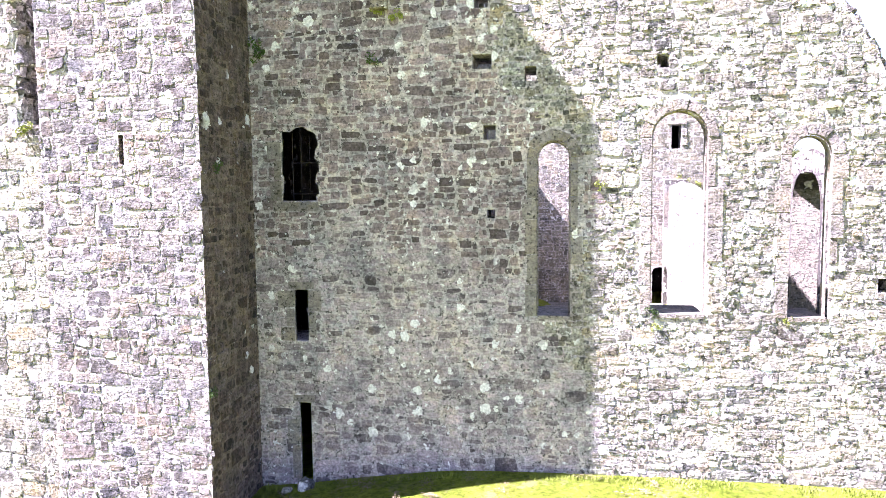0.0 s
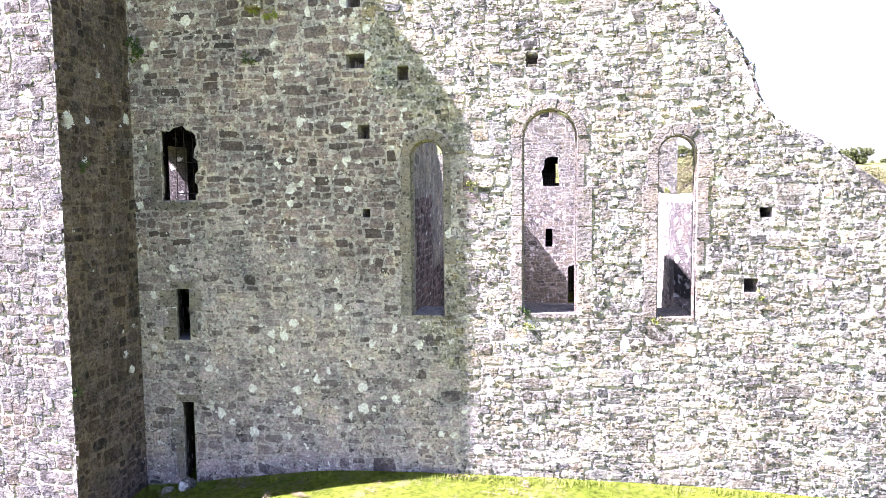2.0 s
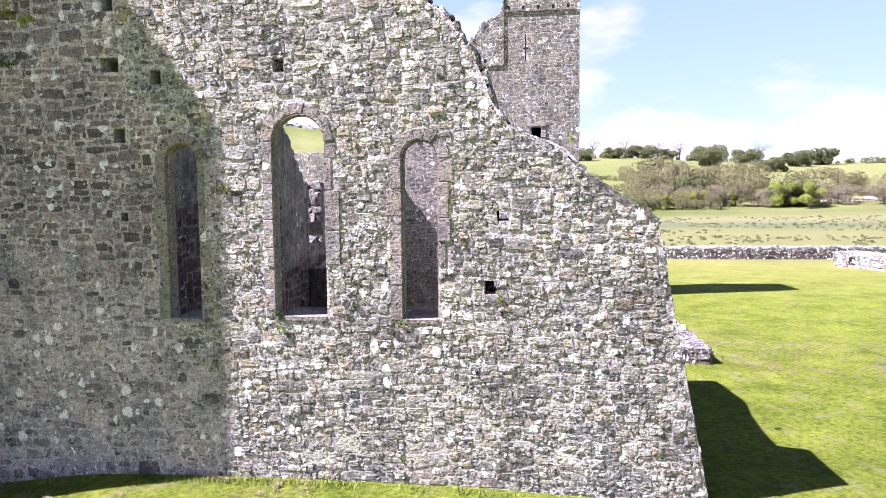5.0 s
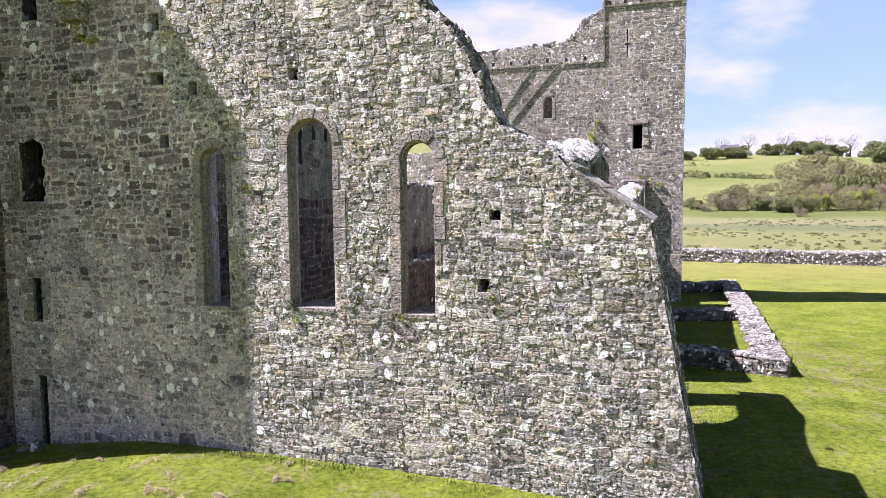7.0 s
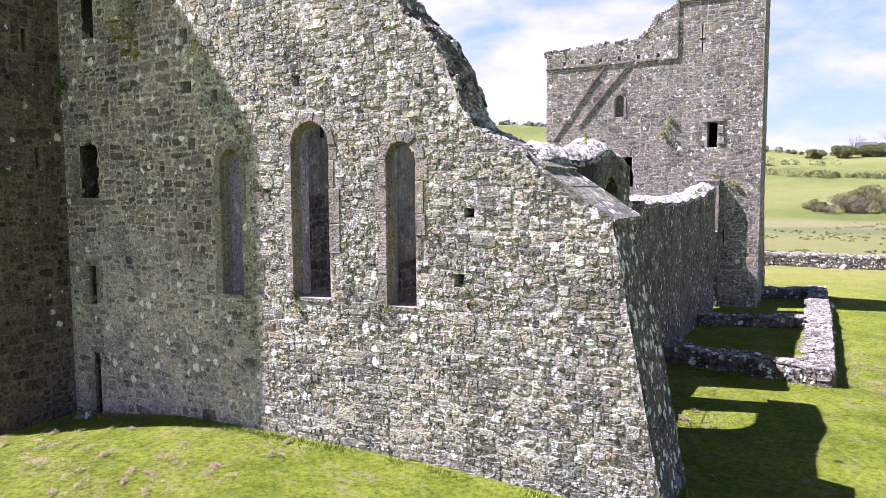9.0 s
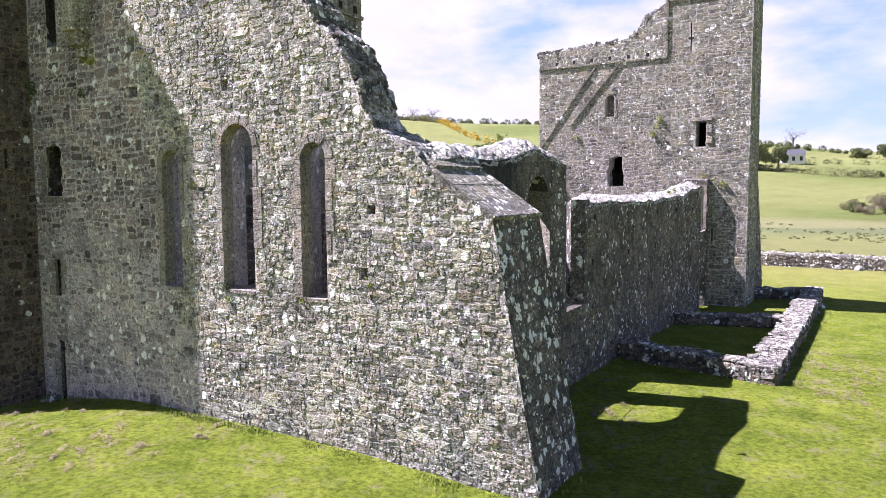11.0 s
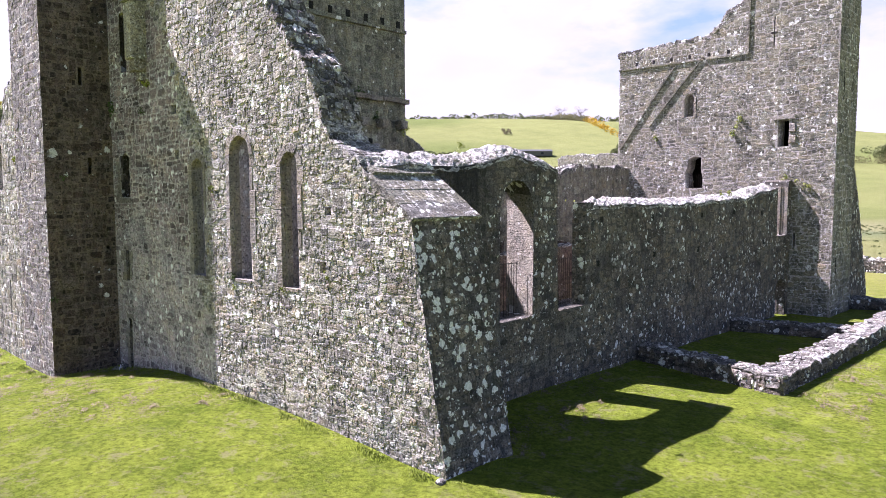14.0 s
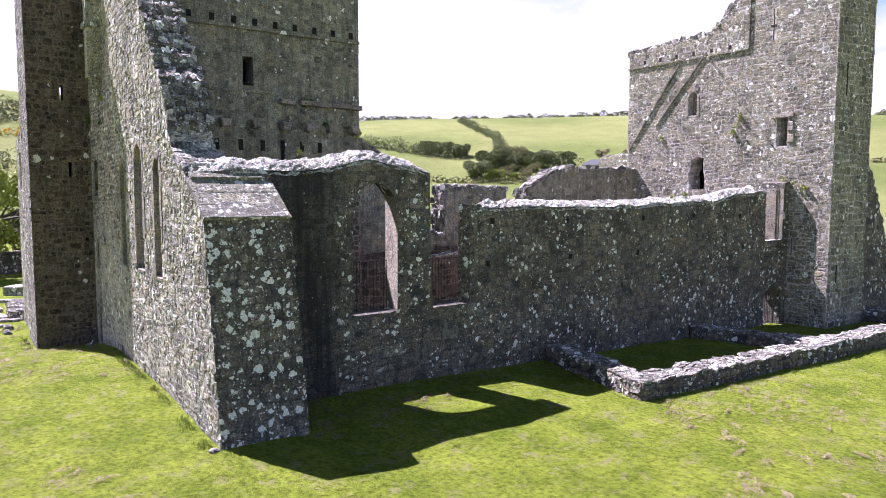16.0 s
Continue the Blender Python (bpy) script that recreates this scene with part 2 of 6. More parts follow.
M_WEST = rubble_material("west tower rubble", PINKS, 0.3, 0.06, 0.1, 0.25, smear=0.3, harsh=0.6, tint=(0.315, 0.3, 0.252), relief=0.6, warm=0.87, pitted=0.4)
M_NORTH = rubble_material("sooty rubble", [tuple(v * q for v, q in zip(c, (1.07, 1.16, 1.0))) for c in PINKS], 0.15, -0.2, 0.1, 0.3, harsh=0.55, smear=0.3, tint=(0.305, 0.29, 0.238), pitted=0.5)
M_LIME = rubble_material("old limewashed rubble", [(0.330, 0.308, 0.251), (0.381, 0.353, 0.292), (0.296, 0.275, 0.224), (0.415, 0.390, 0.325)], 0.1, 0.1, 0.05, smear=0.6, harsh=0.5, tint=(0.38, 0.335, 0.275))
M_CAP = rubble_material("lichen-white capping", [(0.30, 0.285, 0.255), (0.46, 0.445, 0.405), (0.20, 0.188, 0.168), (0.52, 0.505, 0.465), (0.10, 0.096, 0.085)], 0.55, 0.3, 0.25)
M_LOWCAP = rubble_material("weathered footing stones", [(0.167, 0.157, 0.141), (0.286, 0.272, 0.245), (0.114, 0.108, 0.097), (0.352, 0.335, 0.306)], 0.5, 0.25, 0.15)
# Gable tones left of the shadow edge: pale joints, brightness set for shade.
SHADE_TONES = [(v * 1.25, v * 1.06, v * 1.06) for v in (0.34, 0.23, 0.42, 0.17, 0.31, 0.27, 0.10, 0.14, 0.29, 0.38, 0.20, 0.45, 0.13, 0.33, 0.26)]
M_GABLE_SHADE = rubble_material("gable rubble toned for shade", SHADE_TONES, 0.4, -0.1, 0.0, spot_size=4.0, smear=0.25, grow=0.5, harsh=0.45, tint=(0.58, 0.515, 0.495), relief=0.7, pitted=0.35)
M_GABLE_UPPER = rubble_material("darker brown-grey rubble", [tuple(v * q for v, q in zip(c, (0.8, 0.76, 0.74))) for c in SHADE_TONES], 0.35, -0.15, 0.1, spot_size=4.0, smear=0.1, grow=0.45, harsh=0.5, tint=(0.34, 0.315, 0.29), relief=0.8, pitted=0.5)
M_CORE = rubble_material("broken wall core", [(0.13, 0.12, 0.11), (0.29, 0.27, 0.243), (0.075, 0.072, 0.068), (0.50, 0.485, 0.45), (0.20, 0.186, 0.167), (0.10, 0.095, 0.085), (0.16, 0.145, 0.125)], 0.6, 0.1, 0.35, harsh=0.6)


M_MORTAR = rubble_material("lime mortar", [(0.50, 0.462, 0.43), (0.44, 0.407, 0.38)], 0.4, 0.05, 0.02, spot_size=4.0, grow=0.5, harsh=0.5, relief=0.6)
M_MORTAR_BROWN = rubble_material("dark brown mortar", [(0.21, 0.168, 0.130), (0.172, 0.138, 0.107)], 0.05, -0.3, 0.18, 0.25, harsh=0.5)
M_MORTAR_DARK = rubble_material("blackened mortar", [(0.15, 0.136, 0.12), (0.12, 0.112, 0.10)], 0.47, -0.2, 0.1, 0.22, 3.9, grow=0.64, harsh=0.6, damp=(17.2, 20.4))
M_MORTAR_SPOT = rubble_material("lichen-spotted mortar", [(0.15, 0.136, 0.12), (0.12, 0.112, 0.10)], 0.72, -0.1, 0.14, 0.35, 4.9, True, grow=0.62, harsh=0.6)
M_MORTAR_GREY = rubble_material("grey plaster mortar", [(0.278, 0.264, 0.215), (0.23, 0.218, 0.178)], 0.15, -0.2, 0.1, 0.3, harsh=0.4, pitted=0.3)
# Near-black, for the shade in holes and behind openings.
M_BLACK = rubble_material("near-black opening shade", [(0.02, 0.019, 0.018), (0.03, 0.028, 0.026)], 0.05, -0.4)


def plain_material(name, colour, rough=0.8, vary=0.35, scale=12.0, metal=0.0, relief=0.3):
    k = Nodes(name)
    c = k.mix(1.0, k.mix(vary, colour, k.ramp(k.each(), (0.0, tuple(v * 0.6 for v in colour)), (1.0, tuple(min(v * 1.3, 0.9) for v in colour)))),
              k.ramp(k.noise(scale, 5, 0.6), (0.25, 1.0 - vary), (0.75, 1.0 + vary * 0.5)), "MULTIPLY")
    k.bump(k.noise(scale * 2, 4), relief, 0.02)
    k.bsdf.inputs["Metallic"].default_value = metal
    return k.done(c, rough)


M_DRESSED = rubble_material("dressed sandstone", [(0.30, 0.272, 0.23), (0.34, 0.312, 0.27), (0.26, 0.235, 0.20), (0.315, 0.275, 0.22)], 0.05, -0.3, 0.15, smear=0.1, harsh=0.35)
M_SLATE = rubble_material("weathered slate slabs", [(0.20, 0.185, 0.165), (0.25, 0.235, 0.205), (0.17, 0.165, 0.15)], 0.42, 0.3, 0.2, harsh=0.7, warm=0.88)
M_IRON = plain_material("rusted iron", (0.05, 0.042, 0.036), 0.6, 0.4, 40, 0.6)
M_DARKWOOD = plain_material("dark interior floor", (0.06, 0.05, 0.045), 0.9, 0.4, 6)
M_LEAF = plain_material("fern leaf", (0.06, 0.11, 0.025), 0.6, 0.5, 20)
M_LEAF_LIGHT = plain_material("light green leaf", (0.27, 0.32, 0.055), 0.6, 0.5, 6)
M_TREE = plain_material("tree leaf", (0.15, 0.178, 0.068), 0.7, 0.5, 3)
M_TWIG = plain_material("bare grey-brown twigs", (0.235, 0.21, 0.135), 0.9, 0.3, 1)
M_BARE = plain_material("bare winter branches", (0.16, 0.145, 0.115), 0.9, 0.3, 1)
M_RUSH = plain_material("dark rush tuft", (0.13, 0.15, 0.058), 0.8, 0.4, 3)
M_TREE_OLIVE = plain_material("olive scrub leaf", (0.20, 0.198, 0.09), 0.8, 0.4, 1)
M_GORSE = plain_material("gorse blossom", (0.55, 0.36, 0.02), 0.7, 0.3, 3)
M_BARK = plain_material("bark", (0.10, 0.085, 0.07), 0.9, 0.4, 8)
M_WHITEWALL = plain_material("white render", (0.75, 0.74, 0.72), 0.8, 0.1, 1)
M_ROOF = plain_material("grey roof", (0.07, 0.075, 0.085), 0.7, 0.15, 1)
M_SHED = plain_material("grey-green shed cladding", (0.13, 0.13, 0.125), 0.7, 0.15, 1)
M_PEBBLE = plain_material("pale pebbledash", (0.42, 0.41, 0.39), 0.8, 0.15, 2)
M_PANE = plain_material("dark window pane", (0.03, 0.035, 0.04), 0.15, 0.1, 1)


def grass_material():
    k = Nodes("mown grass and fields")
    sep = k.n.new("ShaderNodeSeparateXYZ")
    k.l.new(k.pos, sep.inputs[0])
    lush, fresh, dry = (0.130, 0.19, 0.018), (0.276, 0.338, 0.044), (0.32, 0.29, 0.165)
    c = k.mix(k.ramp(k.noise(0.5, 7, 0.7), (0.33, 0.0), (0.67, 1.0)), lush, fresh)
    c = k.mix(0.7, c, k.ramp(k.noise(7, 10, 0.8), (0.39, 0.3), (0.5, 0.95), (0.61, 1.5)), "MULTIPLY")
    hay = k.math("MULTIPLY", k.ramp(k.noise(1.6, 10, 0.8, None, 0.3), (0.535, 0.0), (0.59, 0.6)), k.ramp(k.noise(0.25, 3), (0.4, 0.3), (0.52, 1.0)))
    c = k.mix(hay, c, dry)
    # beyond the old wall: rushy pasture, a pale reed belt, then fields
    band = k.math("ADD", sep.outputs["Y"], k.math("MULTIPLY", k.noise(0.03, 3), 30.0))
    marsh = k.mix(k.noise(0.25, 6, 0.7), (0.16, 0.18, 0.06), (0.235, 0.24, 0.105))
    reeds = k.mix(k.noise(0.12, 4), (0.22, 0.215, 0.11), (0.17, 0.185, 0.08))
    fields = k.mix(k.ramp(k.cells(0.012)[0], (0.3, 0.0), (0.6, 1.0)), (0.12, 0.15, 0.045), (0.175, 0.195, 0.07))
    fields = k.mix(0.5, fields, k.ramp(k.noise(0.08, 6, 0.7), (0.3, 0.65), (0.7, 1.2)), "MULTIPLY")
    step = lambda v, a, b: k.ramp(k.math("MULTIPLY", v, 0.001), (a / 1000, 0.0), (b / 1000, 1.0))
    c = k.mix(k.math("MULTIPLY", step(sep.outputs["Y"], 42, 74), 0.5), c, (0.33, 0.30, 0.12))
    c = k.mix(step(band, 88, 96), c, marsh)
    c = k.mix(step(band, 138, 160), c, (0.13, 0.155, 0.075))
    c = k.mix(step(band, 166, 176), c, reeds)
    c = k.mix(step(band, 190, 204), c, fields)
    west = k.math("SUBTRACT", -40.0, sep.outputs["X"])
    c = k.mix(step(west, 25, 60), c, fields)
    k.bump(k.math("ADD", k.noise(24, 8, 0.8), k.math("MULTIPLY", k.noise(5, 6, 0.7), 1.2)), 1.0, 0.2)
    return k.done(c, 0.95, 0.05)


M_GRASS = grass_material()
M_BLADE = plain_material("grass blade", (0.205, 0.26, 0.034), 0.7, 0.5, 2)
M_HAY = plain_material("dried clippings", (0.27, 0.225, 0.13), 0.9, 0.7, 9)

# ---- building kit ----


class Face:
    """A plane to build on: u along it, v up it, n out of it."""

    def __init__(self, origin, u, v, n):
        self.o, self.u, self.v, self.n = (np.array(a, float) for a in (origin, u, v, n))

    def at(self, u, v, n=0.0):
        return Vector(self.o + u * self.u + v * self.v + n * self.n)


def mesh_object(name, verts, faces, material, parent=None, label="", smooth=False):
    me = bpy.data.meshes.new(name)
    me.from_pydata([tuple(v) for v in verts], [], faces)
    me.materials.append(material)
    if smooth:
        me.shade_smooth()
    ob = new(name, me)
    ob.parent = parent
    if label:
        ob["label"] = label
    return ob


def part(name, bm, material, parent=None, label=""):
    bmesh.ops.recalc_face_normals(bm, faces=bm.faces)
    me = bpy.data.meshes.new(name)
    bm.to_mesh(me)
    bm.free()
    me.materials.append(material)
    ob = new(name, me)
    ob.parent = parent
    if label:
        ob["label"] = label
    return ob


def empty(name, at, label, category, group=""):
    ob = new(name)
    ob.location = at
    ob.empty_display_size = 0.2
    return tagged(ob, label, category, group)


def prism_bm(face, outer, holes=(), thick=1.0, back_holes=None, front=0.0):
    """A slab of wall with openings through it; back_holes splay them."""
    from mathutils.geometry import tessellate_polygon
    bm = bmesh.new()
    back_holes = back_holes or holes
    rings = [[list(outer), list(outer)]] + [[list(a), list(b)] for a, b in zip(holes, back_holes)]
    sides = []
    for k, n in ((0, front), (1, -thick)):
        loops = [[Vector((p[0], p[1], 0)) for p in r[k]] for r in rings]
        verts = [[bm.verts.new(face.at(p[0], p[1], n)) for p in r[k]] for r in rings]
        flat = [v for vs in verts for v in vs]
        for tri in tessellate_polygon(loops):
            try:
                bm.faces.new([flat[i] for i in tri])
            except ValueError:
                pass
        sides.append(verts)
    for f, b in zip(*sides):
        for i in range(len(f)):
            j = (i + 1) % len(f)
            bm.faces.new((f[i], f[j], b[j], b[i]))
    return bm


def ragged(points, step=0.35, amp=0.12, seed=1):
    """A broken outline through the points: steps of single stones."""
    r = random.Random(seed)
    out = []
    for (a, b), (c, d) in zip(points, points[1:]):
        n = max(1, int(math.hypot(c - a, d - b) / step))
        for i in range(n):
            f = i / n
            out.append((a + (c - a) * f + (r.uniform(-amp, amp) if i else 0) * 0.6, b + (d - b) * f + (r.uniform(-amp, amp) if i else 0)))
    return out + [points[-1]]


def rect(a, b, c, d):
    return [(a, c), (b, c), (b, d), (a, d)]


def arched(a, b, sill, spring, rise=None, n=12):
    """An opening with a round head, counter-clockwise from its lower left corner."""
    r, m = (b - a) / 2, (a + b) / 2
    rise = rise or r
    return [(a, sill), (b, sill)] + [(m + r * math.cos(math.pi * i / n), spring + rise * math.sin(math.pi * i / n)) for i in range(n + 1)]


def widen(loop, by, down=0.0):
    m = sum(p[0] for p in loop) / len(loop)
    lo = min(p[1] for p in loop)
    return [(u + (by if u > m else -by if u < m else 0) * min(1, abs(u - m) / 0.2), v - (down if v == lo else -0.4 * by if v > lo + 0.5 else 0)) for u, v in loop]


def repaint(ob, material, towards):
    """Gives the faces that look that way another material."""
    ob.data.materials.append(material)
    for p in ob.data.polygons:
        if p.normal.dot(Vector(towards)) > 0.9:
            p.material_index = len(ob.data.materials) - 1


STONES = []
for s in range(18):
    r = random.Random(s + 50)
    n = 8
    ring = []
    for i in range(n):
        c, d = [(1, 1), (0.1, 1), (-1, 1), (-1, 0.1), (-1, -1), (-0.1, -1), (1, -1), (1, -0.1)][i]
        q = r.uniform(0.76, 1.0) if i % 2 == 0 else r.uniform(0.9, 1.06)
        ring.append((0.5 * c * q + r.uniform(-0.06, 0.06), 0.5 * d * q * r.uniform(0.92, 1.0)))
    tilt_u, tilt_v = r.uniform(-0.5, 0.5), r.uniform(-0.7, 0.3)
    v = [(x, y, -0.5) for x, y in ring] + [(x * 0.985, y * 0.985, 0.55 + r.uniform(-0.2, 0.2) + tilt_u * x + tilt_v * y) for x, y in ring]
    v += [(x * r.uniform(0.82, 0.96), y * r.uniform(0.76, 0.94), 0.9 + r.uniform(-0.2, 0.22) + tilt_u * x + tilt_v * y) for x, y in ring]
    v += [(r.uniform(-0.15, 0.15), r.uniform(-0.15, 0.15), 0.95 + r.uniform(-0.2, 0.2))]
    f = []
    for k in (0, 8):
        f += [(k + i, k + (i + 1) % n, k + 8 + (i + 1) % n, k + 8 + i) for i in range(n)]
    f += [(16 + i, 16 + (i + 1) % n, 24) for i in range(n)]
    STONES.append((np.array(v), f))
STONE_MESHES = {}


def stone_mesh(s, material):
    key = (s, material.name)
    if key not in STONE_MESHES:
        me = bpy.data.meshes.new("stone")
        me.from_pydata([tuple(v) for v in STONES[s][0]], [], STONES[s][1])
        me.materials.append(material)
        STONE_MESHES[key] = me
    return STONE_MESHES[key]


def lay(outer, holes, course=(0.12, 0.3), long=(0.9, 2.5), seed=0, longest=1.05):
    """Courses of rubble that fill an outline and keep clear of its openings: rows of u, v, width, height, turn."""
    r = np.random.default_rng(seed)
    cell = 0.03
    pts = np.array(outer)
    u0, v0 = pts.min(0) - 0.1
    u1, v1 = pts.max(0) + 0.1
    gu, gv = np.meshgrid(np.arange(u0, u1, cell) + cell / 2, np.arange(v0, v1, cell) + cell / 2)
    free = np.zeros(gu.shape, bool)
    for loop in [outer, *holes]:
        inside = np.zeros(gu.shape, bool)
        for (a, b), (c, d) in zip(loop, list(loop[1:]) + [loop[0]]):
            if b != d:
                inside ^= ((b > gv) != (d > gv)) & (gu < (c - a) * (gv - b) / (d - b) + a)
        free = inside if loop is outer else free & ~inside
    total = np.zeros((free.shape[0] + 1, free.shape[1] + 1))
    total[1:, 1:] = free.cumsum(0).cumsum(1)
    out = []

    def fits(u, v, w, h):
        a, b = int((u - w / 2 - u0) / cell + 0.5), int((u + w / 2 - u0) / cell + 0.5)
        c, d = int((v - h / 2 - v0) / cell + 0.5), int((v + h / 2 - v0) / cell + 0.5)
        if a < 0 or c < 0 or b >= total.shape[1] or d >= total.shape[0]:
            return False
        return total[d, b] - total[c, b] - total[d, a] + total[c, a] >= (b - a) * (d - c) * 0.985

    def place(u, v, w, h, depth=0):
        if fits(u, v, w, h):
            out.append((u, v, w, h))
        elif depth < 3 and max(w, h) > 0.14:
            if w > h:
                place(u - w / 4, v, w / 2, h, depth + 1), place(u + w / 4, v, w / 2, h, depth + 1)
            else:
                place(u, v - h / 4, w, h / 2, depth + 1), place(u, v + h / 4, w, h / 2, depth + 1)

    phase = r.uniform(0, 9)

    def share(u, v, w, h):
        """Splits a block of wall into single stones, with no joint running far."""
        tall, wide = r.uniform(course[0] * 1.7, course[1] * 1.9) * (1.3 if r.random() < 0.1 else 1.0), r.uniform(*long) * 1.15
        if h > tall and h > course[0] * 2.4 and (h * wide > w * 0.6 or r.random() < 0.5):
            q = r.uniform(0.34, 0.66)
            share(u, v, w, h * q), share(u, v + h * q, w, h * (1 - q))
        elif w > h * wide or w > longest:
            q = r.uniform(0.3, 0.7)
            share(u, v, w * q, h), share(u + w * q, v, w * (1 - q), h)
        else:
            cu, cv = u + w / 2, v + h / 2
            place(cu, cv + 0.05 * math.sin(cu * 0.9 + phase + cv) + 0.03 * math.sin(cu * 2.3 + cv * 3.1), w, h)

    v = v0
    while v < v1:
        h = r.uniform(2.4, 4.2) * course[1]
        u = u0 - r.uniform(0, 0.6)
        while u < u1:
            w = r.uniform(0.9, 2.2) * h
            share(u, v + r.uniform(-0.02, 0.02), w, h)
            u += w
        v += h
    return out


def build_stones(face, stones, material, parent, seed=0, relief=(0.002, 0.018), gap=0.007, singly=None, most=300, name="stone", fill=(0.86, 1.1)):
    """Stones on a wall: those within the stretch 'singly' (u0, u1, v0, v1) as pieces of their own, the rest joined."""
    r = np.random.default_rng(seed + 1000)
    axes = np.stack([face.u, face.v, face.n])
    verts, faces, count, base = [], [], 0, 0
    for u, v, w, h in stones:
        s, turn = int(r.integers(len(STONES))), r.normal(0, 0.1) * min(1.0, 1.6 * h / max(w, 0.01))
        high = r.uniform(*relief) * (1.7 if r.random() < 0.12 else 1.0)
        size = (max(w - gap, 0.03) * r.uniform(*fill), max(h - gap, 0.03) * r.uniform(fill[0] - 0.04, fill[1] + 0.04), high)
        u, v = u + r.normal(0, 0.018), v + r.normal(0, 0.018)
        flip = 1 if r.random() < 0.5 else -1
        if singly and count < most and singly[0] < u < singly[1] and singly[2] < v < singly[3]:
            count += 1
            ob = new(name, stone_mesh(s, material))
            ob.parent = parent
            m = Matrix((face.u, face.v, face.n)).transposed().to_4x4()
            ob.matrix_basis = Matrix.Translation(face.at(u, v)) @ m @ Matrix.Rotation(turn, 4, "Z") @ Matrix.Diagonal((*size, 1))
            continue
        t = STONES[s][0] * np.array(size)
        c, d = math.cos(turn), math.sin(turn)
        x, y = t[:, 0] * c - t[:, 1] * d + u, t[:, 0] * d + t[:, 1] * c + v
        verts.append(face.o + np.stack([x, y, t[:, 2]], 1) @ axes)
        faces += [tuple(i + base for i in f) for f in STONES[s][1]]
        base += len(t)
    if verts:
        ob = mesh_object("rubble", np.concatenate(verts), faces, material, parent)
        ob["kind"] = "stuff"
        return ob


def hump_at(t):
    """How high the hump of a wall top is across its thickness, t from -1 to 1."""
    return max(0.0, 1 - abs(t) ** 1.7)


def cap_stones(face, line, thick, material, parent, seed=0, size=(0.2, 0.5), high=(0.05, 0.14), inset=0.0, hump=0.0, tilt=0.1):
    """Loose and bedded stones along the broken top of a wall. line: the top's outline in u, v; the wall goes back by thick."""
    r = np.random.default_rng(seed)
    verts, faces, base = [], [], 0
    for (a, b), (c, d) in zip(line, line[1:]):
        l = math.hypot(c - a, d - b)
        n_out = np.array([-(d - b), c - a]) / max(l, 1e-6)
        if n_out[1] < 0 or (abs(n_out[1]) < 1e-6 and n_out[0] < 0):
            n_out = -n_out
        along = np.array([c - a, d - b]) / max(l, 1e-6)
        U = along[0] * face.u + along[1] * face.v
        N = n_out[0] * face.u + n_out[1] * face.v
        s = 0.0
        while s < l:
            w = r.uniform(*size)
            k = -inset
            while k < thick + inset:
                q = r.uniform(*size)
                o = face.o + face.u * (a + along[0] * (s + w / 2)) + face.v * (b + along[1] * (s + w / 2)) - face.n * (k + q / 2) + face.v * hump * hump_at(2 * (k + q / 2) / thick - 1)
                t = STONES[int(r.integers(len(STONES)))][0] * np.array([w * 1.08, q * 1.08, r.uniform(*high)])
                an = r.normal(0, 0.15)
                tx, ty = t[:, 0] * math.cos(an) - t[:, 1] * math.sin(an), t[:, 0] * math.sin(an) + t[:, 1] * math.cos(an)
                lean = r.normal(0, tilt, 2)
                verts.append(o + tx[:, None] * U - ty[:, None] * face.n + (t[:, 2] + tx * lean[0] + ty * lean[1])[:, None] * N)
                faces += [tuple(i + base for i in f) for f in STONES[0][1]]
                base += len(t)
                k += q
            s += w
    ob = mesh_object("capping", np.concatenate(verts), faces, material, parent, "broken stone capping crusted with pale lichen")
    ob["kind"] = "stuff"
    return ob


def dome(face, line, thick, high, material, parent, seed=0):
    """The rounded, weathered hump on top of a thick wall."""
    r = np.random.default_rng(seed)
    pts = []
    for (a, b), (c, d) in zip(line, line[1:]):
        n = max(1, int(math.hypot(c - a, d - b) / 0.06))
        pts += [(a + (c - a) * i / n, b + (d - b) * i / n) for i in range(n)]
    pts.append(line[-1])
    across = 23
    verts, faces = [], []
    for i, (u, v) in enumerate(pts):
        end = min(1.0, (i + 1) / 10, (len(pts) - i) / 10)
        for j in range(across):
            t = 2 * j / (across - 1) - 1
            near = noise.voronoi((u * 3.4, t * 2.2, seed))[0]
            rough = 0.09 * noise.noise((u * 1.9, t * 1.7, seed)) + 0.05 * noise.noise((u * 6.3, t * 5.1, seed + 4)) + 0.05 * min(0.6, near[1] - near[0]) - 0.03 + r.uniform(-0.012, 0.012)
            h = high * hump_at(t) * (0.4 + 0.6 * end) + (rough if abs(t) < 0.93 else rough * 0.8 - 0.09)
            verts.append(face.at(u, v + h, 0.03 + 0.05 * noise.noise((u * 3.0, t, seed + 9)) - (t + 1) / 2 * (thick + 0.02)))
    for i in range(len(pts) - 1):
        for j in range(across - 1):
            k = i * across + j
            faces.append((k, k + across, k + across + 1, k + 1))
    for k in (0, (len(pts) - 1) * across):
        faces.append(tuple(range(k, k + across)))
    return mesh_object("weathered_top", verts, faces, material, parent, "rounded wall top crusted with white lichen")


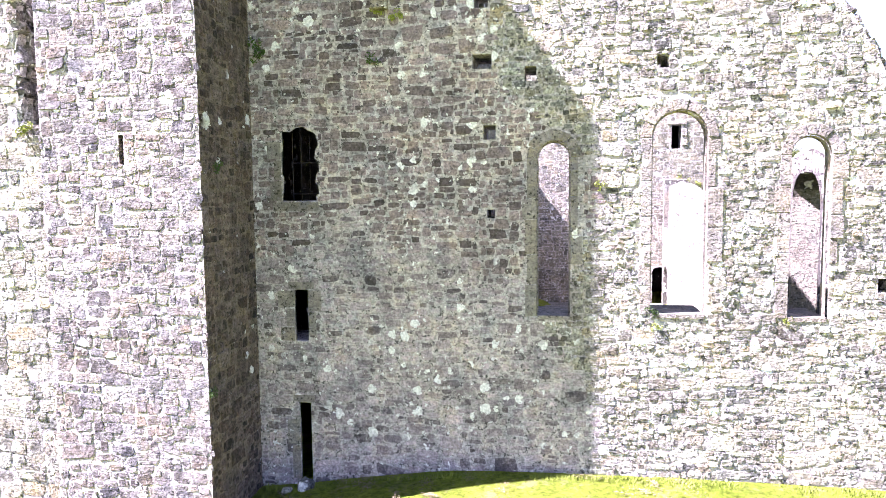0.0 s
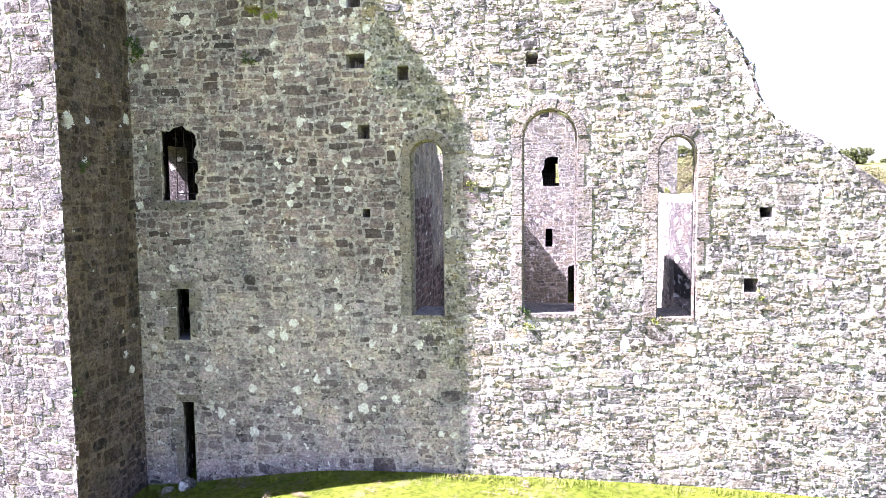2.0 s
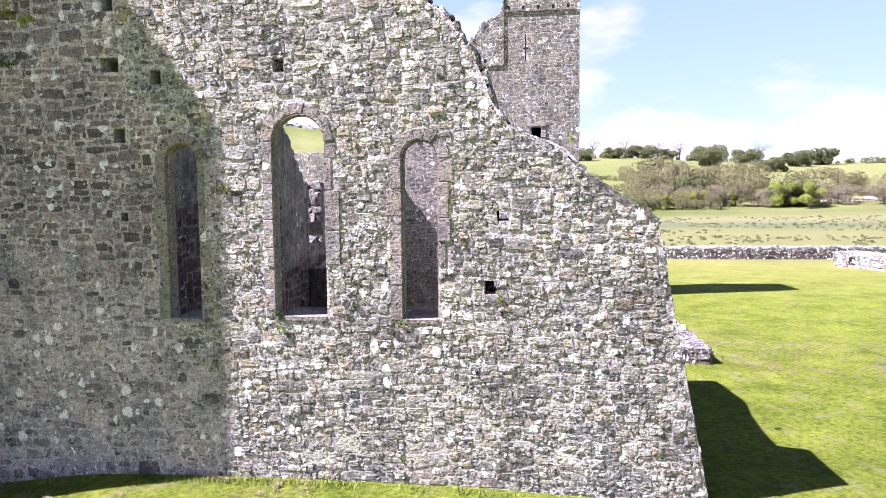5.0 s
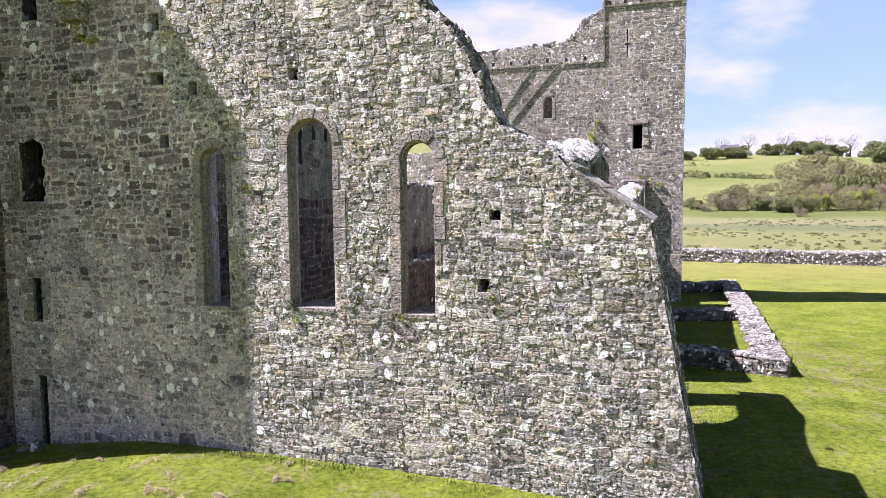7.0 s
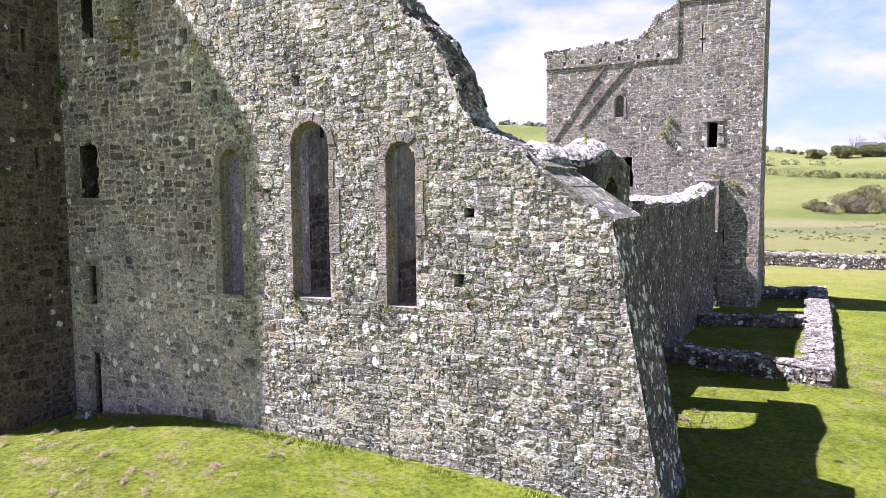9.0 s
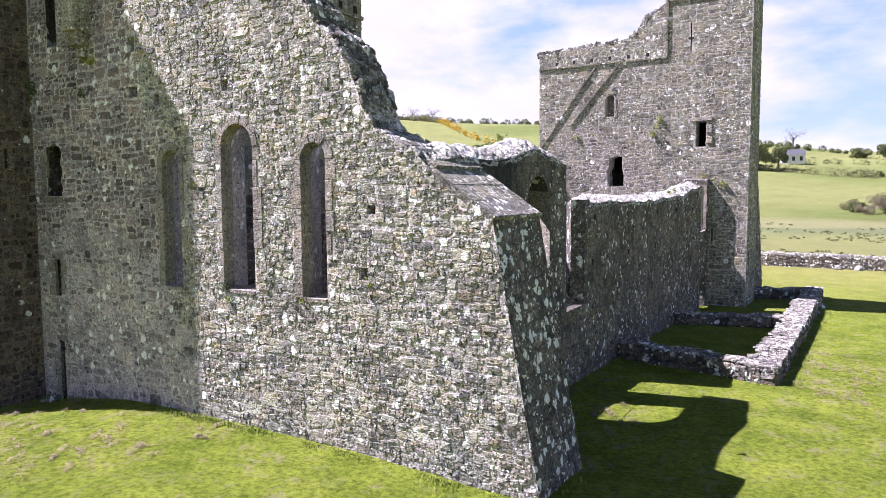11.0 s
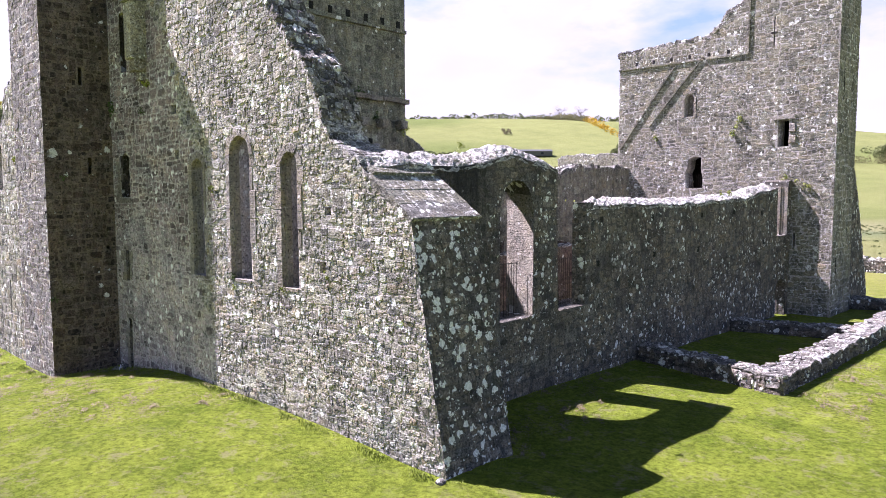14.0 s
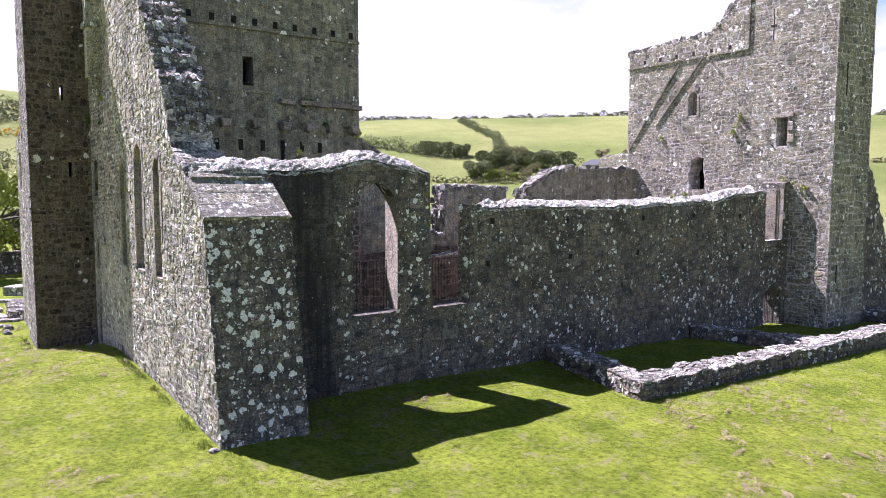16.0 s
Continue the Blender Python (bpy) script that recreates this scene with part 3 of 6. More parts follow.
def block(face, loop, n0, n1, chamfer, material, parent, name, label=""):
    """A dressed block: an outline raised from n0 to n1, with a worn edge."""
    m = (sum(p[0] for p in loop) / len(loop), sum(p[1] for p in loop) / len(loop))
    rings = []
    for n, s in ((n0, 0.0), (n1 - chamfer, 0.0), (n1, chamfer)):
        ring = []
        for u, v in loop:
            l = max(math.hypot(u - m[0], v - m[1]), 1e-6)
            ring.append(face.at(u + (m[0] - u) / l * s, v + (m[1] - v) / l * s, n))
        rings.append(ring)
    k = len(loop)
    faces = [(i + a * k, (i + 1) % k + a * k, (i + 1) % k + (a + 1) * k, i + (a + 1) * k) for a in (0, 1) for i in range(k)]
    faces += [tuple(range(2 * k, 3 * k)), tuple(range(k))[::-1]]
    me = bpy.data.meshes.new(name)
    me.from_pydata([tuple(v) for r in rings for v in r], [], faces)
    me.materials.append(material)
    bm = bmesh.new()
    bm.from_mesh(me)
    bmesh.ops.recalc_face_normals(bm, faces=bm.faces)
    bm.to_mesh(me)
    bm.free()
    ob = new(name, me)
    ob.parent = parent
    if label:
        ob["label"] = label
    return ob


def rod_bm(bm, a, b, radius, sides=6):
    a, b = Vector(a), Vector(b)
    q = (b - a).to_track_quat("Z", "Y").to_matrix().to_4x4()
    bmesh.ops.create_cone(bm, cap_ends=True, segments=sides, radius1=radius, radius2=radius, depth=(b - a).length,
                          matrix=Matrix.Translation((a + b) / 2) @ q)
    return bm


def rod(name, a, b, radius, material, parent):
    return part(name, rod_bm(bmesh.new(), a, b, radius), material, parent)


def grille(name, face, u0, u1, v0, v1, n, spacing, label, bars=(0.1, 0.9), radius=0.01):
    """An iron grille: uprights with cross bars."""
    top = empty(name, face.at((u0 + u1) / 2, v0, n), label, "grille")
    base = Matrix.Translation(-top.location)
    k = max(2, round((u1 - u0) / spacing))
    for i in range(k + 1):
        u = u0 + (u1 - u0) * i / k
        ob = rod("upright", face.at(u, v0, n), face.at(u, v1, n), radius, M_IRON, top)
        ob.matrix_parent_inverse = base
    for f in bars:
        v = v0 + (v1 - v0) * f
        ob = rod("cross_bar", face.at(u0, v, n + 0.015), face.at(u1, v, n + 0.015), radius * 1.2, M_IRON, top)
        ob.matrix_parent_inverse = base
    return top


# ---- ground ----
def smooth(a, b, x):
    t = min(1.0, max(0.0, (x - a) / (b - a)))
    return t * t * (3 - 2 * t)


CREST = [(-180, 2.0), (-60, 2.0), (-24, 1.9), (-12, 2.1), (0, 2.6), (6, 3.4), (12, 4.0), (22, 5.2), (35, 5.8), (48, 5.9), (62, 5.7), (75, 6.3), (87, 6.9), (100, 7.2), (130, 5.0), (180, 2.0)]


def crest(az):
    return float(np.interp(az, [c[0] for c in CREST], [c[1] for c in CREST]))


def ground_z(x, y):
    z = -0.022 * max(0.0, y - 20) if y < 75 else -1.2
    z -= 0.5 * smooth(-1.5, -7.5, x) * smooth(30, 15, y)
    z += 0.14 * smooth(-5, 1, x) * smooth(5, 13, y) * smooth(18, 16, y)
    z -= 0.2 * smooth(6.0, 10.5, x) * smooth(24, 16, y) + 0.07 * smooth(-4, -7, x)
    z -= 0.9 * smooth(6.5, 14, 14 - y) * 0.3
    z += 0.05 * noise.noise((x * 0.25, y * 0.25, 0)) + 0.02 * noise.noise((x * 1.1, y * 1.1, 3))
    z -= 0.5 * smooth(-1.5, 0.0, x) * smooth(8.0, 6.9, x) * smooth(17, 30, y) * smooth(48, 46, y)
    dx, dy = x - 15, y - 3
    r = math.hypot(dx, dy)
    if r > 90:
        e = crest(math.degrees(math.atan2(-dx, dy)))
        top = math.tan(radians(e)) * 520 + 6
        f = smooth(150, 520, r)
        z += top * f + smooth(180, 350, r) * 3 * noise.noise((x * 0.008, y * 0.008, 5)) - smooth(540, 1300, r) * top * 0.7
    return z


def build_ground():
    radii = [0.0]
    step = 0.3
    while radii[-1] < 2600:
        radii.append(radii[-1] + step)
        step = max(0.3, radii[-1] * 0.035)
    spokes = 260
    verts, faces = [(10, 14, ground_z(10, 14))], []
    for r in radii[1:]:
        for i in range(spokes):
            a = 2 * math.pi * i / spokes
            x, y = 10 + r * math.cos(a), 14 + r * math.sin(a)
            verts.append((x, y, ground_z(x, y)))
    for i in range(spokes):
        faces.append((0, 1 + i, 1 + (i + 1) % spokes))
    for k in range(len(radii) - 2):
        a, b = 1 + k * spokes, 1 + (k + 1) * spokes
        faces += [(a + i, b + i, b + (i + 1) % spokes, a + (i + 1) % spokes) for i in range(spokes)]
    ob = mesh_object("ground", verts, faces, M_GRASS, smooth=True)
    return tagged(ob, "mown green grass rising to hedged hill pasture", "ground", kind="structure")


ground = build_ground()
M_STUBBLE = plain_material("pale sandy stubble", (0.46, 0.40, 0.28), 0.9, 0.3, 0.4)
grid = [(88 + 34 * i / 12 + (3 * j / 4), 219 + 14 * j / 4 - 0.1 * i) for j in range(5) for i in range(13)]
stubble = mesh_object("field_strip", [(x, y, ground_z(x, y) + 0.25) for x, y in grid], [(13 * j + i, 13 * j + i + 1, 13 * j + i + 14, 13 * j + i + 13) for j in range(4) for i in range(12)], M_STUBBLE)
tagged(stubble, "pale sandy strip of stubble below the far hedge", "field", kind="structure")

# ---- east wall of the church, with its three lancets ----
EAST = Face((0, 14.75, 0), (1, 0, 0), (0, 0, 1), (0, -1, 0))
TOP_EAST = ragged([(8.14, 6.66), (7.9, 6.95), (7.3, 7.22), (6.85, 7.45), (6.62, 7.8), (6.4, 8.3), (6.2, 8.85), (5.85, 9.35), (5.3, 9.85), (4.6, 10.7), (3.7, 11.7), (3.0, 12.4), (1.6, 13.9), (0.4, 15.0)], 0.22, 0.09, 3)
OUT_EAST = [(-6.5, -0.9), (8.2, -0.9), (8.2, 6.6)] + TOP_EAST + [(-6.5, 15.4)]
LANCETS = [(-0.27, 0.43, 3.53, 6.86), (2.04, 3.14, 3.6, 7.22), (4.71, 5.46, 3.57, 6.84)]
HOLES_EAST = [arched(a, b, s, t) for a, b, s, t in LANCETS]
BACKS_EAST = [widen(h, 0.45, 0.5) for h in HOLES_EAST]
PUTLOGS = [(2.24, 8.74, 0.24, 0.26), (-1.4, 8.86, 0.4, 0.3), (-0.4, 8.58, 0.24, 0.3), (-1.25, 7.4, 0.26, 0.3), (-1.22, 5.7, 0.17, 0.18), (6.5, 4.25, 0.26, 0.28), (6.74, 5.68, 0.24, 0.2), (-1.42, 10.15, 0.3, 0.4), (-5.65, 0.15, 0.1, 0.1)]
BROKEN = [(-5.83, 6.0), (-5.04, 6.0), (-5.05, 6.12), (-4.98, 6.16), (-5.0, 6.34), (-5.06, 6.4), (-5.04, 6.58), (-4.97, 6.64), (-4.98, 6.86), (-5.07, 6.93), (-5.04, 7.12), (-4.98, 7.2), (-5.02, 7.42), (-5.1, 7.5), (-5.2, 7.52), (-5.3, 7.62), (-5.5, 7.58), (-5.62, 7.5), (-5.8, 7.52), (-5.78, 7.1), (-5.83, 7.06), (-5.82, 6.6), (-5.77, 6.52), (-5.78, 6.2)]
SLITS = [rect(-5.61, -5.30, 2.89, 4.04), rect(-5.55, -5.29, -0.6, 1.48), rect(-5.45, -4.95, 10.5, 12.6)]
holes = [*HOLES_EAST, BROKEN, *SLITS, *[rect(u - w / 2, u + w / 2, v - h / 2, v + h / 2) for u, v, w, h in PUTLOGS[:8]]]
backs = [*BACKS_EAST, widen(BROKEN, 0.65), *[widen(s, 0.65) for s in SLITS], *holes[7:]]
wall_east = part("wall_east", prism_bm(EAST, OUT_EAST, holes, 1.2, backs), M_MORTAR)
# Reveals of slits and broken window get dark stone to imitate their shade.
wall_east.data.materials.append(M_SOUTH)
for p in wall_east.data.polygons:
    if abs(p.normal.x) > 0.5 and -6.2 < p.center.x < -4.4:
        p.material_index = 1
tagged(wall_east, "sunlit grey limestone rubble gable wall with broken top", "wall", kind="structure")
FRAME_W = 0.21
clear = [arched(a - FRAME_W, b + FRAME_W, s + 1.1, t, (b - a) / 2 + FRAME_W) for a, b, s, t in LANCETS]
clear += [rect(a - 0.2, b + 0.01, s - 0.05, s + 1.2) for a, b, s, t in LANCETS]
clear += [BROKEN, *SLITS, *holes[7:]]
stones_outer = [(-6.5, -0.85), (10.86, -0.6), (9.72, 5.5), (8.18, 6.6)] + TOP_EAST + [(-6.5, 15.4)]
laid = lay(stones_outer, clear, (0.065, 0.24), (0.8, 3.1), 11, 0.85)
# Edge runs along the tower's cast shadow; stones left of it carry shade tones.
shade_edge_x = lambda v: 0.5 + 0.6 * math.sin(v * 1.3) - 0.7 * max(0.0, v - 7.2)
shade_laid = lay([(-6.5, -0.85), (2.0, -0.85), (2.0, 15.0), (-6.5, 15.4)], clear, (0.085, 0.24), (1.1, 3.6), 16, 0.8)
upper_part = lambda u, v: v > 5.0 + 0.5 * math.sin(u * 1.1) + 0.3 * math.sin(u * 2.7 + 1)
build_stones(EAST, [s for s in laid if shade_edge_x(s[1]) <= s[0] <= 8.2], M_STONE, wall_east, 11, (0.002, 0.024), singly=(0.6, 8.0, 0.0, 3.4))
build_stones(EAST, [s for s in shade_laid if s[0] < shade_edge_x(s[1]) and not upper_part(*s[:2])], M_GABLE_SHADE, wall_east, 12, (0.001, 0.012), 0.03, fill=(0.78, 1.0))
build_stones(EAST, [s for s in shade_laid if s[0] < shade_edge_x(s[1]) and upper_part(*s[:2])], M_GABLE_UPPER, wall_east, 15, (0.002, 0.014), 0.022, fill=(0.8, 1.02))
low_end = max(i for i, p in enumerate(TOP_EAST) if p[1] < 8.2)
cap_stones(EAST, TOP_EAST[:low_end + 1], 1.2, M_CAP, wall_east, 4, (0.1, 0.26), (0.02, 0.06), tilt=0.06)
cap_stones(EAST, TOP_EAST[low_end:], 1.2, M_CORE, wall_east, 5, (0.12, 0.32), (0.04, 0.11), tilt=0.08)


def lancet(a, b, sill, spring, k):
    """Dressed surround of a round-headed lancet: jamb blocks, voussoirs and an inner order."""
    top = empty("lancet_window", (0, 0, 0), "tall round-headed lancet opening with worn dressed sandstone surround", "window", "east lancets")
    r = random.Random(k)
    m, rad = (a + b) / 2, (b - a) / 2
    n = 7
    for i in range(n):
        t0, t1 = math.pi * i / n + 0.008, math.pi * (i + 1) / n - 0.008
        out = rad + FRAME_W + r.uniform(-0.03, 0.03)
        arc = [(m + rad * math.cos(t0 + (t1 - t0) * j / 3), spring + rad * math.sin(t0 + (t1 - t0) * j / 3)) for j in range(4)]
        arc += [(m + out * math.cos(t1 - (t1 - t0) * j / 3), spring + out * math.sin(t1 - (t1 - t0) * j / 3)) for j in range(4)]
        block(EAST, arc, -0.12, 0.015 + r.uniform(0, 0.02), 0.012, M_DRESSED, top, "voussoir")
    for side, u in ((-1, a), (1, b)):
        v = sill if side < 0 else sill + 1.1
        while v < spring - 0.05:
            h = min(r.uniform(0.4, 0.85), spring - v)
            if spring - v - h < 0.2:
                h = spring - v
            w = r.choice([0.14, 0.2, 0.24, 0.3])
            x0, x1 = (u - w, u) if side < 0 else (u, u + w)
            block(EAST, rect(x0, x1, v + 0.008, v + h - 0.008), -0.12, 0.012 + r.uniform(0, 0.02), 0.012, M_DRESSED, top, "jamb_block")
            v += h
    # inner order, set back in the opening
    inner = 0.035
    hole = arched(a + inner, b - inner, sill, spring, rad - inner)
    outer = arched(a + 0.002, b - 0.002, sill - 0.01, spring, rad - 0.002)
    part("inner_order", prism_bm(EAST, outer, [hole], 0.3, [arched(a + inner, b - inner, sill, spring, rad - inner)], -0.12), M_DRESSED, top, "recessed grey stone inner order")
    block(EAST, rect(a + 0.01, b - 0.01, sill - 0.06, sill + 0.025), -1.15, 0.03, 0.02, M_DRESSED, top, "sill")
    return top


for k, args in enumerate(LANCETS):
    lancet(*args, k)

surround = empty("window_surround", (-5.4, 14.75, 0), "pale dressed blocks round the slit openings of the gable", "window surround")
for u0, u1, v0, v1 in ((-5.95, -5.62, 2.88, 3.2), (-5.8, -5.62, 3.21, 3.62), (-6.0, -5.62, 3.63, 4.02), (-5.29, -5.0, 3.55, 4.02), (-5.29, -5.12, 3.0, 3.54), (-5.75, -5.15, 4.05, 4.22), (-5.75, -5.56, -0.3, 0.5), (-5.85, -5.56, 0.51, 1.1), (-5.7, -5.2, 1.49, 1.66),
                       (-6.1, -5.84, 6.0, 6.45), (-6.0, -5.84, 6.46, 6.9), (-6.15, -5.84, 6.91, 7.3), (-6.05, -5.0, 5.78, 5.98)):
    ob = block(EAST, rect(u0, u1, v0 + 0.006, v1 - 0.006), -0.1, 0.016, 0.012, M_DRESSED, surround, "jamb_block")
    ob.matrix_parent_inverse = Matrix.Translation(-surround.location)
# iron bars across the broken window
grille("window_grille", EAST, -5.75, -4.95, 6.0, 7.55, -0.5, 0.2, "rusty iron grille in the broken window", (0.1, 0.55))

# ---- corner buttress ----
LEAN_V = Vector((9.72 - 10.78, 0, 5.57)).normalized()
LEAN_N = Vector((5.57, 0, 10.78 - 9.72)).normalized()
buttress = empty("buttress", (9.4, 15.9, 0), "battered corner buttress of dark rubble spotted with white lichen", "buttress")
INV = Matrix.Translation(-buttress.location)
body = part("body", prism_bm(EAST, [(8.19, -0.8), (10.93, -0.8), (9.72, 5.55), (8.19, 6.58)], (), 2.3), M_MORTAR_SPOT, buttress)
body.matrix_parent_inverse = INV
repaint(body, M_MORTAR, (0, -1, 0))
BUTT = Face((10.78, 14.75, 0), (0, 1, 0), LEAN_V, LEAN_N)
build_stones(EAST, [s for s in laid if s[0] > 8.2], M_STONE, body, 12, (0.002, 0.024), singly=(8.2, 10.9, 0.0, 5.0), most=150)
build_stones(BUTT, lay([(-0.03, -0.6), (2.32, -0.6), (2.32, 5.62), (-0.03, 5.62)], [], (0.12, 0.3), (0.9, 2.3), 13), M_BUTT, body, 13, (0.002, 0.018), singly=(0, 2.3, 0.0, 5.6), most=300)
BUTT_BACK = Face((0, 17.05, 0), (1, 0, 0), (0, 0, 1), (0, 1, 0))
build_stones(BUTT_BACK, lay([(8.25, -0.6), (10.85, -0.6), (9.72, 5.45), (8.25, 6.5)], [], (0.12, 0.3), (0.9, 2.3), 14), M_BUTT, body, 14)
bedding = part("bedding", prism_bm(EAST, [(8.17, 6.45), (9.72, 5.45), (9.79, 5.585), (8.2, 6.61)], (), 2.28, None, 0.004), M_STONE, buttress)
bedding.matrix_parent_inverse = INV
slope_u = Vector((9.80 - 8.15, 0, 5.56 - 6.66)).normalized()
SLOPE = Face((8.15, 14.7, 6.62), (0, 1, 0), slope_u, (-slope_u.z, 0, slope_u.x))
for j in range(3):
    w0 = 0.055
    r = random.Random(j)
    while w0 < 2.36:
        w = min(r.uniform(0.45, 0.9), 2.38 - w0)
        block(SLOPE, rect(w0 + 0.006, w0 + w - 0.006, 0.15 + j * 0.585, 0.15 + (j + 1) * 0.585 + 0.06), -0.02, 0.045 - 0.01 * j + r.uniform(0, 0.012), 0.012, M_SLATE, body, "slab")
        w0 += w
block(SLOPE, rect(0.15, 2.2, -0.1, 0.2), -0.05, 0.13, 0.04, M_SLATE, body, "ledge")

# ---- south wall of the church ----
SOUTH = Face((8.2, 0, 0), (0, 1, 0), (0, 0, 1), (1, 0, 0))
TOP_A = ragged([(14.8, 6.62), (15.6, 6.78), (17.5, 6.83), (19.0, 6.92), (19.8, 7.15), (20.6, 7.2), (21.6, 7.02), (22.2, 6.92), (22.62, 6.85)], 0.35, 0.05, 5)
TOP_C = ragged([(24.3, 5.65), (26, 5.68), (31, 5.63), (36, 5.72), (39, 5.88), (40.5, 6.17), (42.85, 6.27)], 0.5, 0.05, 6)
OUT_SOUTH = [(14.8, -1.2), (45.0, -1.6), (45.0, 6.8), (44.55, 6.7), (44.55, 3.8), (42.9, 3.8)] + TOP_C[::-1] + [(24.28, 2.36), (22.75, 2.34), (22.66, 4.0)] + TOP_A[::-1]
ARCH = arched(19.75, 21.36, 2.35, 5.58, 0.92)
DOOR = arched(43.0, 44.5, -1.2, 0.95, 0.5, 8)
SPUT = [(25.3, 5.2), (29.0, 5.15), (33.5, 5.15), (37.0, 5.2), (40.6, 5.1), (25.1, 3.7), (29.2, 3.75), (33.2, 3.7), (41.0, 3.6)]
s_holes = [ARCH, DOOR]
s_backs = [widen(ARCH, 0.28), DOOR]
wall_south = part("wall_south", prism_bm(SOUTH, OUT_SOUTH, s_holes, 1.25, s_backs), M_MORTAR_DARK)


def splay_gap(ob):
    """Widens the broken gap towards the nave."""
    for v in ob.data.vertices:
        if v.co.z > 2.2 and 24.1 < v.co.y < 27.3:
            v.co.y += 1.6 * min(1.0, max(0.0, 8.2 - v.co.x) / 1.25) * (27.3 - v.co.y) / 3.0
        elif v.co.x < 7.0 and v.co.z > 2.2 and 22.5 < v.co.y < 22.8:
            v.co.y -= 0.4


splay_gap(wall_south)
# Sunlit far jamb of the arch: beige mortar, made paler to carry the sun.
wall_south.data.materials.append(M_LIME)
for p in wall_south.data.polygons:
    if p.normal.y < -0.85 and 20.5 < p.center.y < 22.2:
        p.material_index = 1
tagged(wall_south, "shaded dark rubble wall with pale lichen spots and broken openings", "wall", kind="structure")
s_clear = [widen(ARCH, 0.02), DOOR] + [rect(u - 0.1, u + 0.1, v - 0.1, v + 0.1) for u, v in SPUT]
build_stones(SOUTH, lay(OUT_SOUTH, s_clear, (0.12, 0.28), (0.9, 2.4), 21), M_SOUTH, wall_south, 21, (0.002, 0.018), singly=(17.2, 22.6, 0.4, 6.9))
# Flush near-black blocks stand for the shade in putlog holes.
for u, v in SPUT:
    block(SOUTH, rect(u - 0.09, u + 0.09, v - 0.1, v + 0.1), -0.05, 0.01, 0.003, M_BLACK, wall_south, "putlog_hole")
dome(SOUTH, TOP_A, 1.25, 0.36, M_CAP, wall_south, 33)
splay_gap(dome(SOUTH, TOP_C, 1.25, 0.27, M_CAP, wall_south, 34))
# outer reveal of the gap, turned away from the sun
pier = part("wall_pier", prism_bm(Face((0, 0, 2.3), (1, 0, 0), (0, 1, 0), (0, 0, 1)), [(8.19, 24.29), (7.8, 24.1), (7.74, 24.5), (7.9, 25.0), (8.19, 24.8)], [], 0.0, None, 3.5), M_MORTAR_DARK)
tagged(pier, "dark rubble reveal of the broken window gap", "wall", kind="structure")
slant = Vector((0.39, 0.19, 0)).normalized()
PIER = Face((7.8, 24.1, 0), slant, (0, 0, 1), (slant.y, -slant.x, 0))
build_stones(PIER, lay(rect(0.0, 0.43, 2.4, 5.75), [], (0.1, 0.24), (0.9, 2.2), 24), M_SOUTH, pier, 24)
SOUTH_IN = Face((6.95, 0, 0), (0, 1, 0), (0, 0, 1), (-1, 0, 0))
build_stones(SOUTH_IN, [q for q in lay([(15.95, -1.0)] + OUT_SOUTH[1:], [widen(ARCH, 0.4), DOOR], (0.14, 0.3), (0.9, 2.4), 22) if q[1] < 2.2 or not 22.0 < q[0] < 27.0], M_LIME, wall_south, 22)
# dressed east-facing jamb of the broken west window
jamb = Face((0, 44.55, 0), (1, 0, 0), (0, 0, 1), (0, -1, 0))
jamb_thing = empty("window_jamb", (7.6, 44.5, 3.8), "pale sandstone jamb with shafts left of a lost window", "window jamb")
for i in range(5):
    for u0, u1, n in ((6.98, 7.70, 0.03), (7.706, 7.82, 0.08), (7.826, 7.94, 0.05), (7.946, 8.18, 0.03)):
        ob = block(jamb, rect(u0, u1, 3.82 + i * 0.52, 3.82 + (i + 1) * 0.52 - 0.006), -0.05, n, 0.01, M_DRESSED, jamb_thing, "jamb_block")
        ob.matrix_parent_inverse = Matrix.Translation(-jamb_thing.location)
grille("arch_railing", SOUTH, 19.8, 21.3, 2.35, 4.0, -0.6, 0.13, "black iron railing across the arched opening", (0.04, 0.98))
grille("gap_railing", SOUTH, 22.75, 24.27, 2.35, 3.95, -0.6, 0.13, "black iron railing across the broken window gap", (0.04, 0.98))
grille("door_gate", SOUTH, 43.05, 44.45, -0.7, 1.3, -0.5, 0.15, "iron bar gate in the small arched doorway", (0.1, 0.85), 0.015)

# ---- projecting stair tower beside the gable ----
stair_tower = empty("stair_tower", (-8.1, 13.6, 0), "tall square rubble tower projecting from the gable", "tower")
T_INV = Matrix.Translation(-stair_tower.location)
T_FRONT = Face((0, 12.4, 0), (1, 0, 0), (0, 0, 1), (0, -1, 0))
T_SIDE = Face((-6.5, 0, 0), (0, 1, 0), (0, 0, 1), (1, 0, 0))
T_LEFT = Face((-9.8, 0, 0), (0, 1, 0), (0, 0, 1), (-1, 0, 0))
slit_f = [rect(-8.15, -8.05, 6.75, 7.32)]
slit_s = [rect(13.64, 13.78, 10.05, 10.7), rect(13.86, 14.0, 6.85, 7.46), rect(12.95, 13.1, 4.0, 4.16), rect(14.4, 14.55, 4.05, 4.2)]
slit_l = [rect(13.6, 14.4, 9.9, 11.2)]
tf = part("front_wall", prism_bm(T_FRONT, rect(-9.8, -6.5, -1.6, 17.7), slit_f, 0.8), M_MORTAR, stair_tower)
# Side faces: brown stone and mortar, darkened to carry part of their shade.
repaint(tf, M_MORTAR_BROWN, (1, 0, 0))
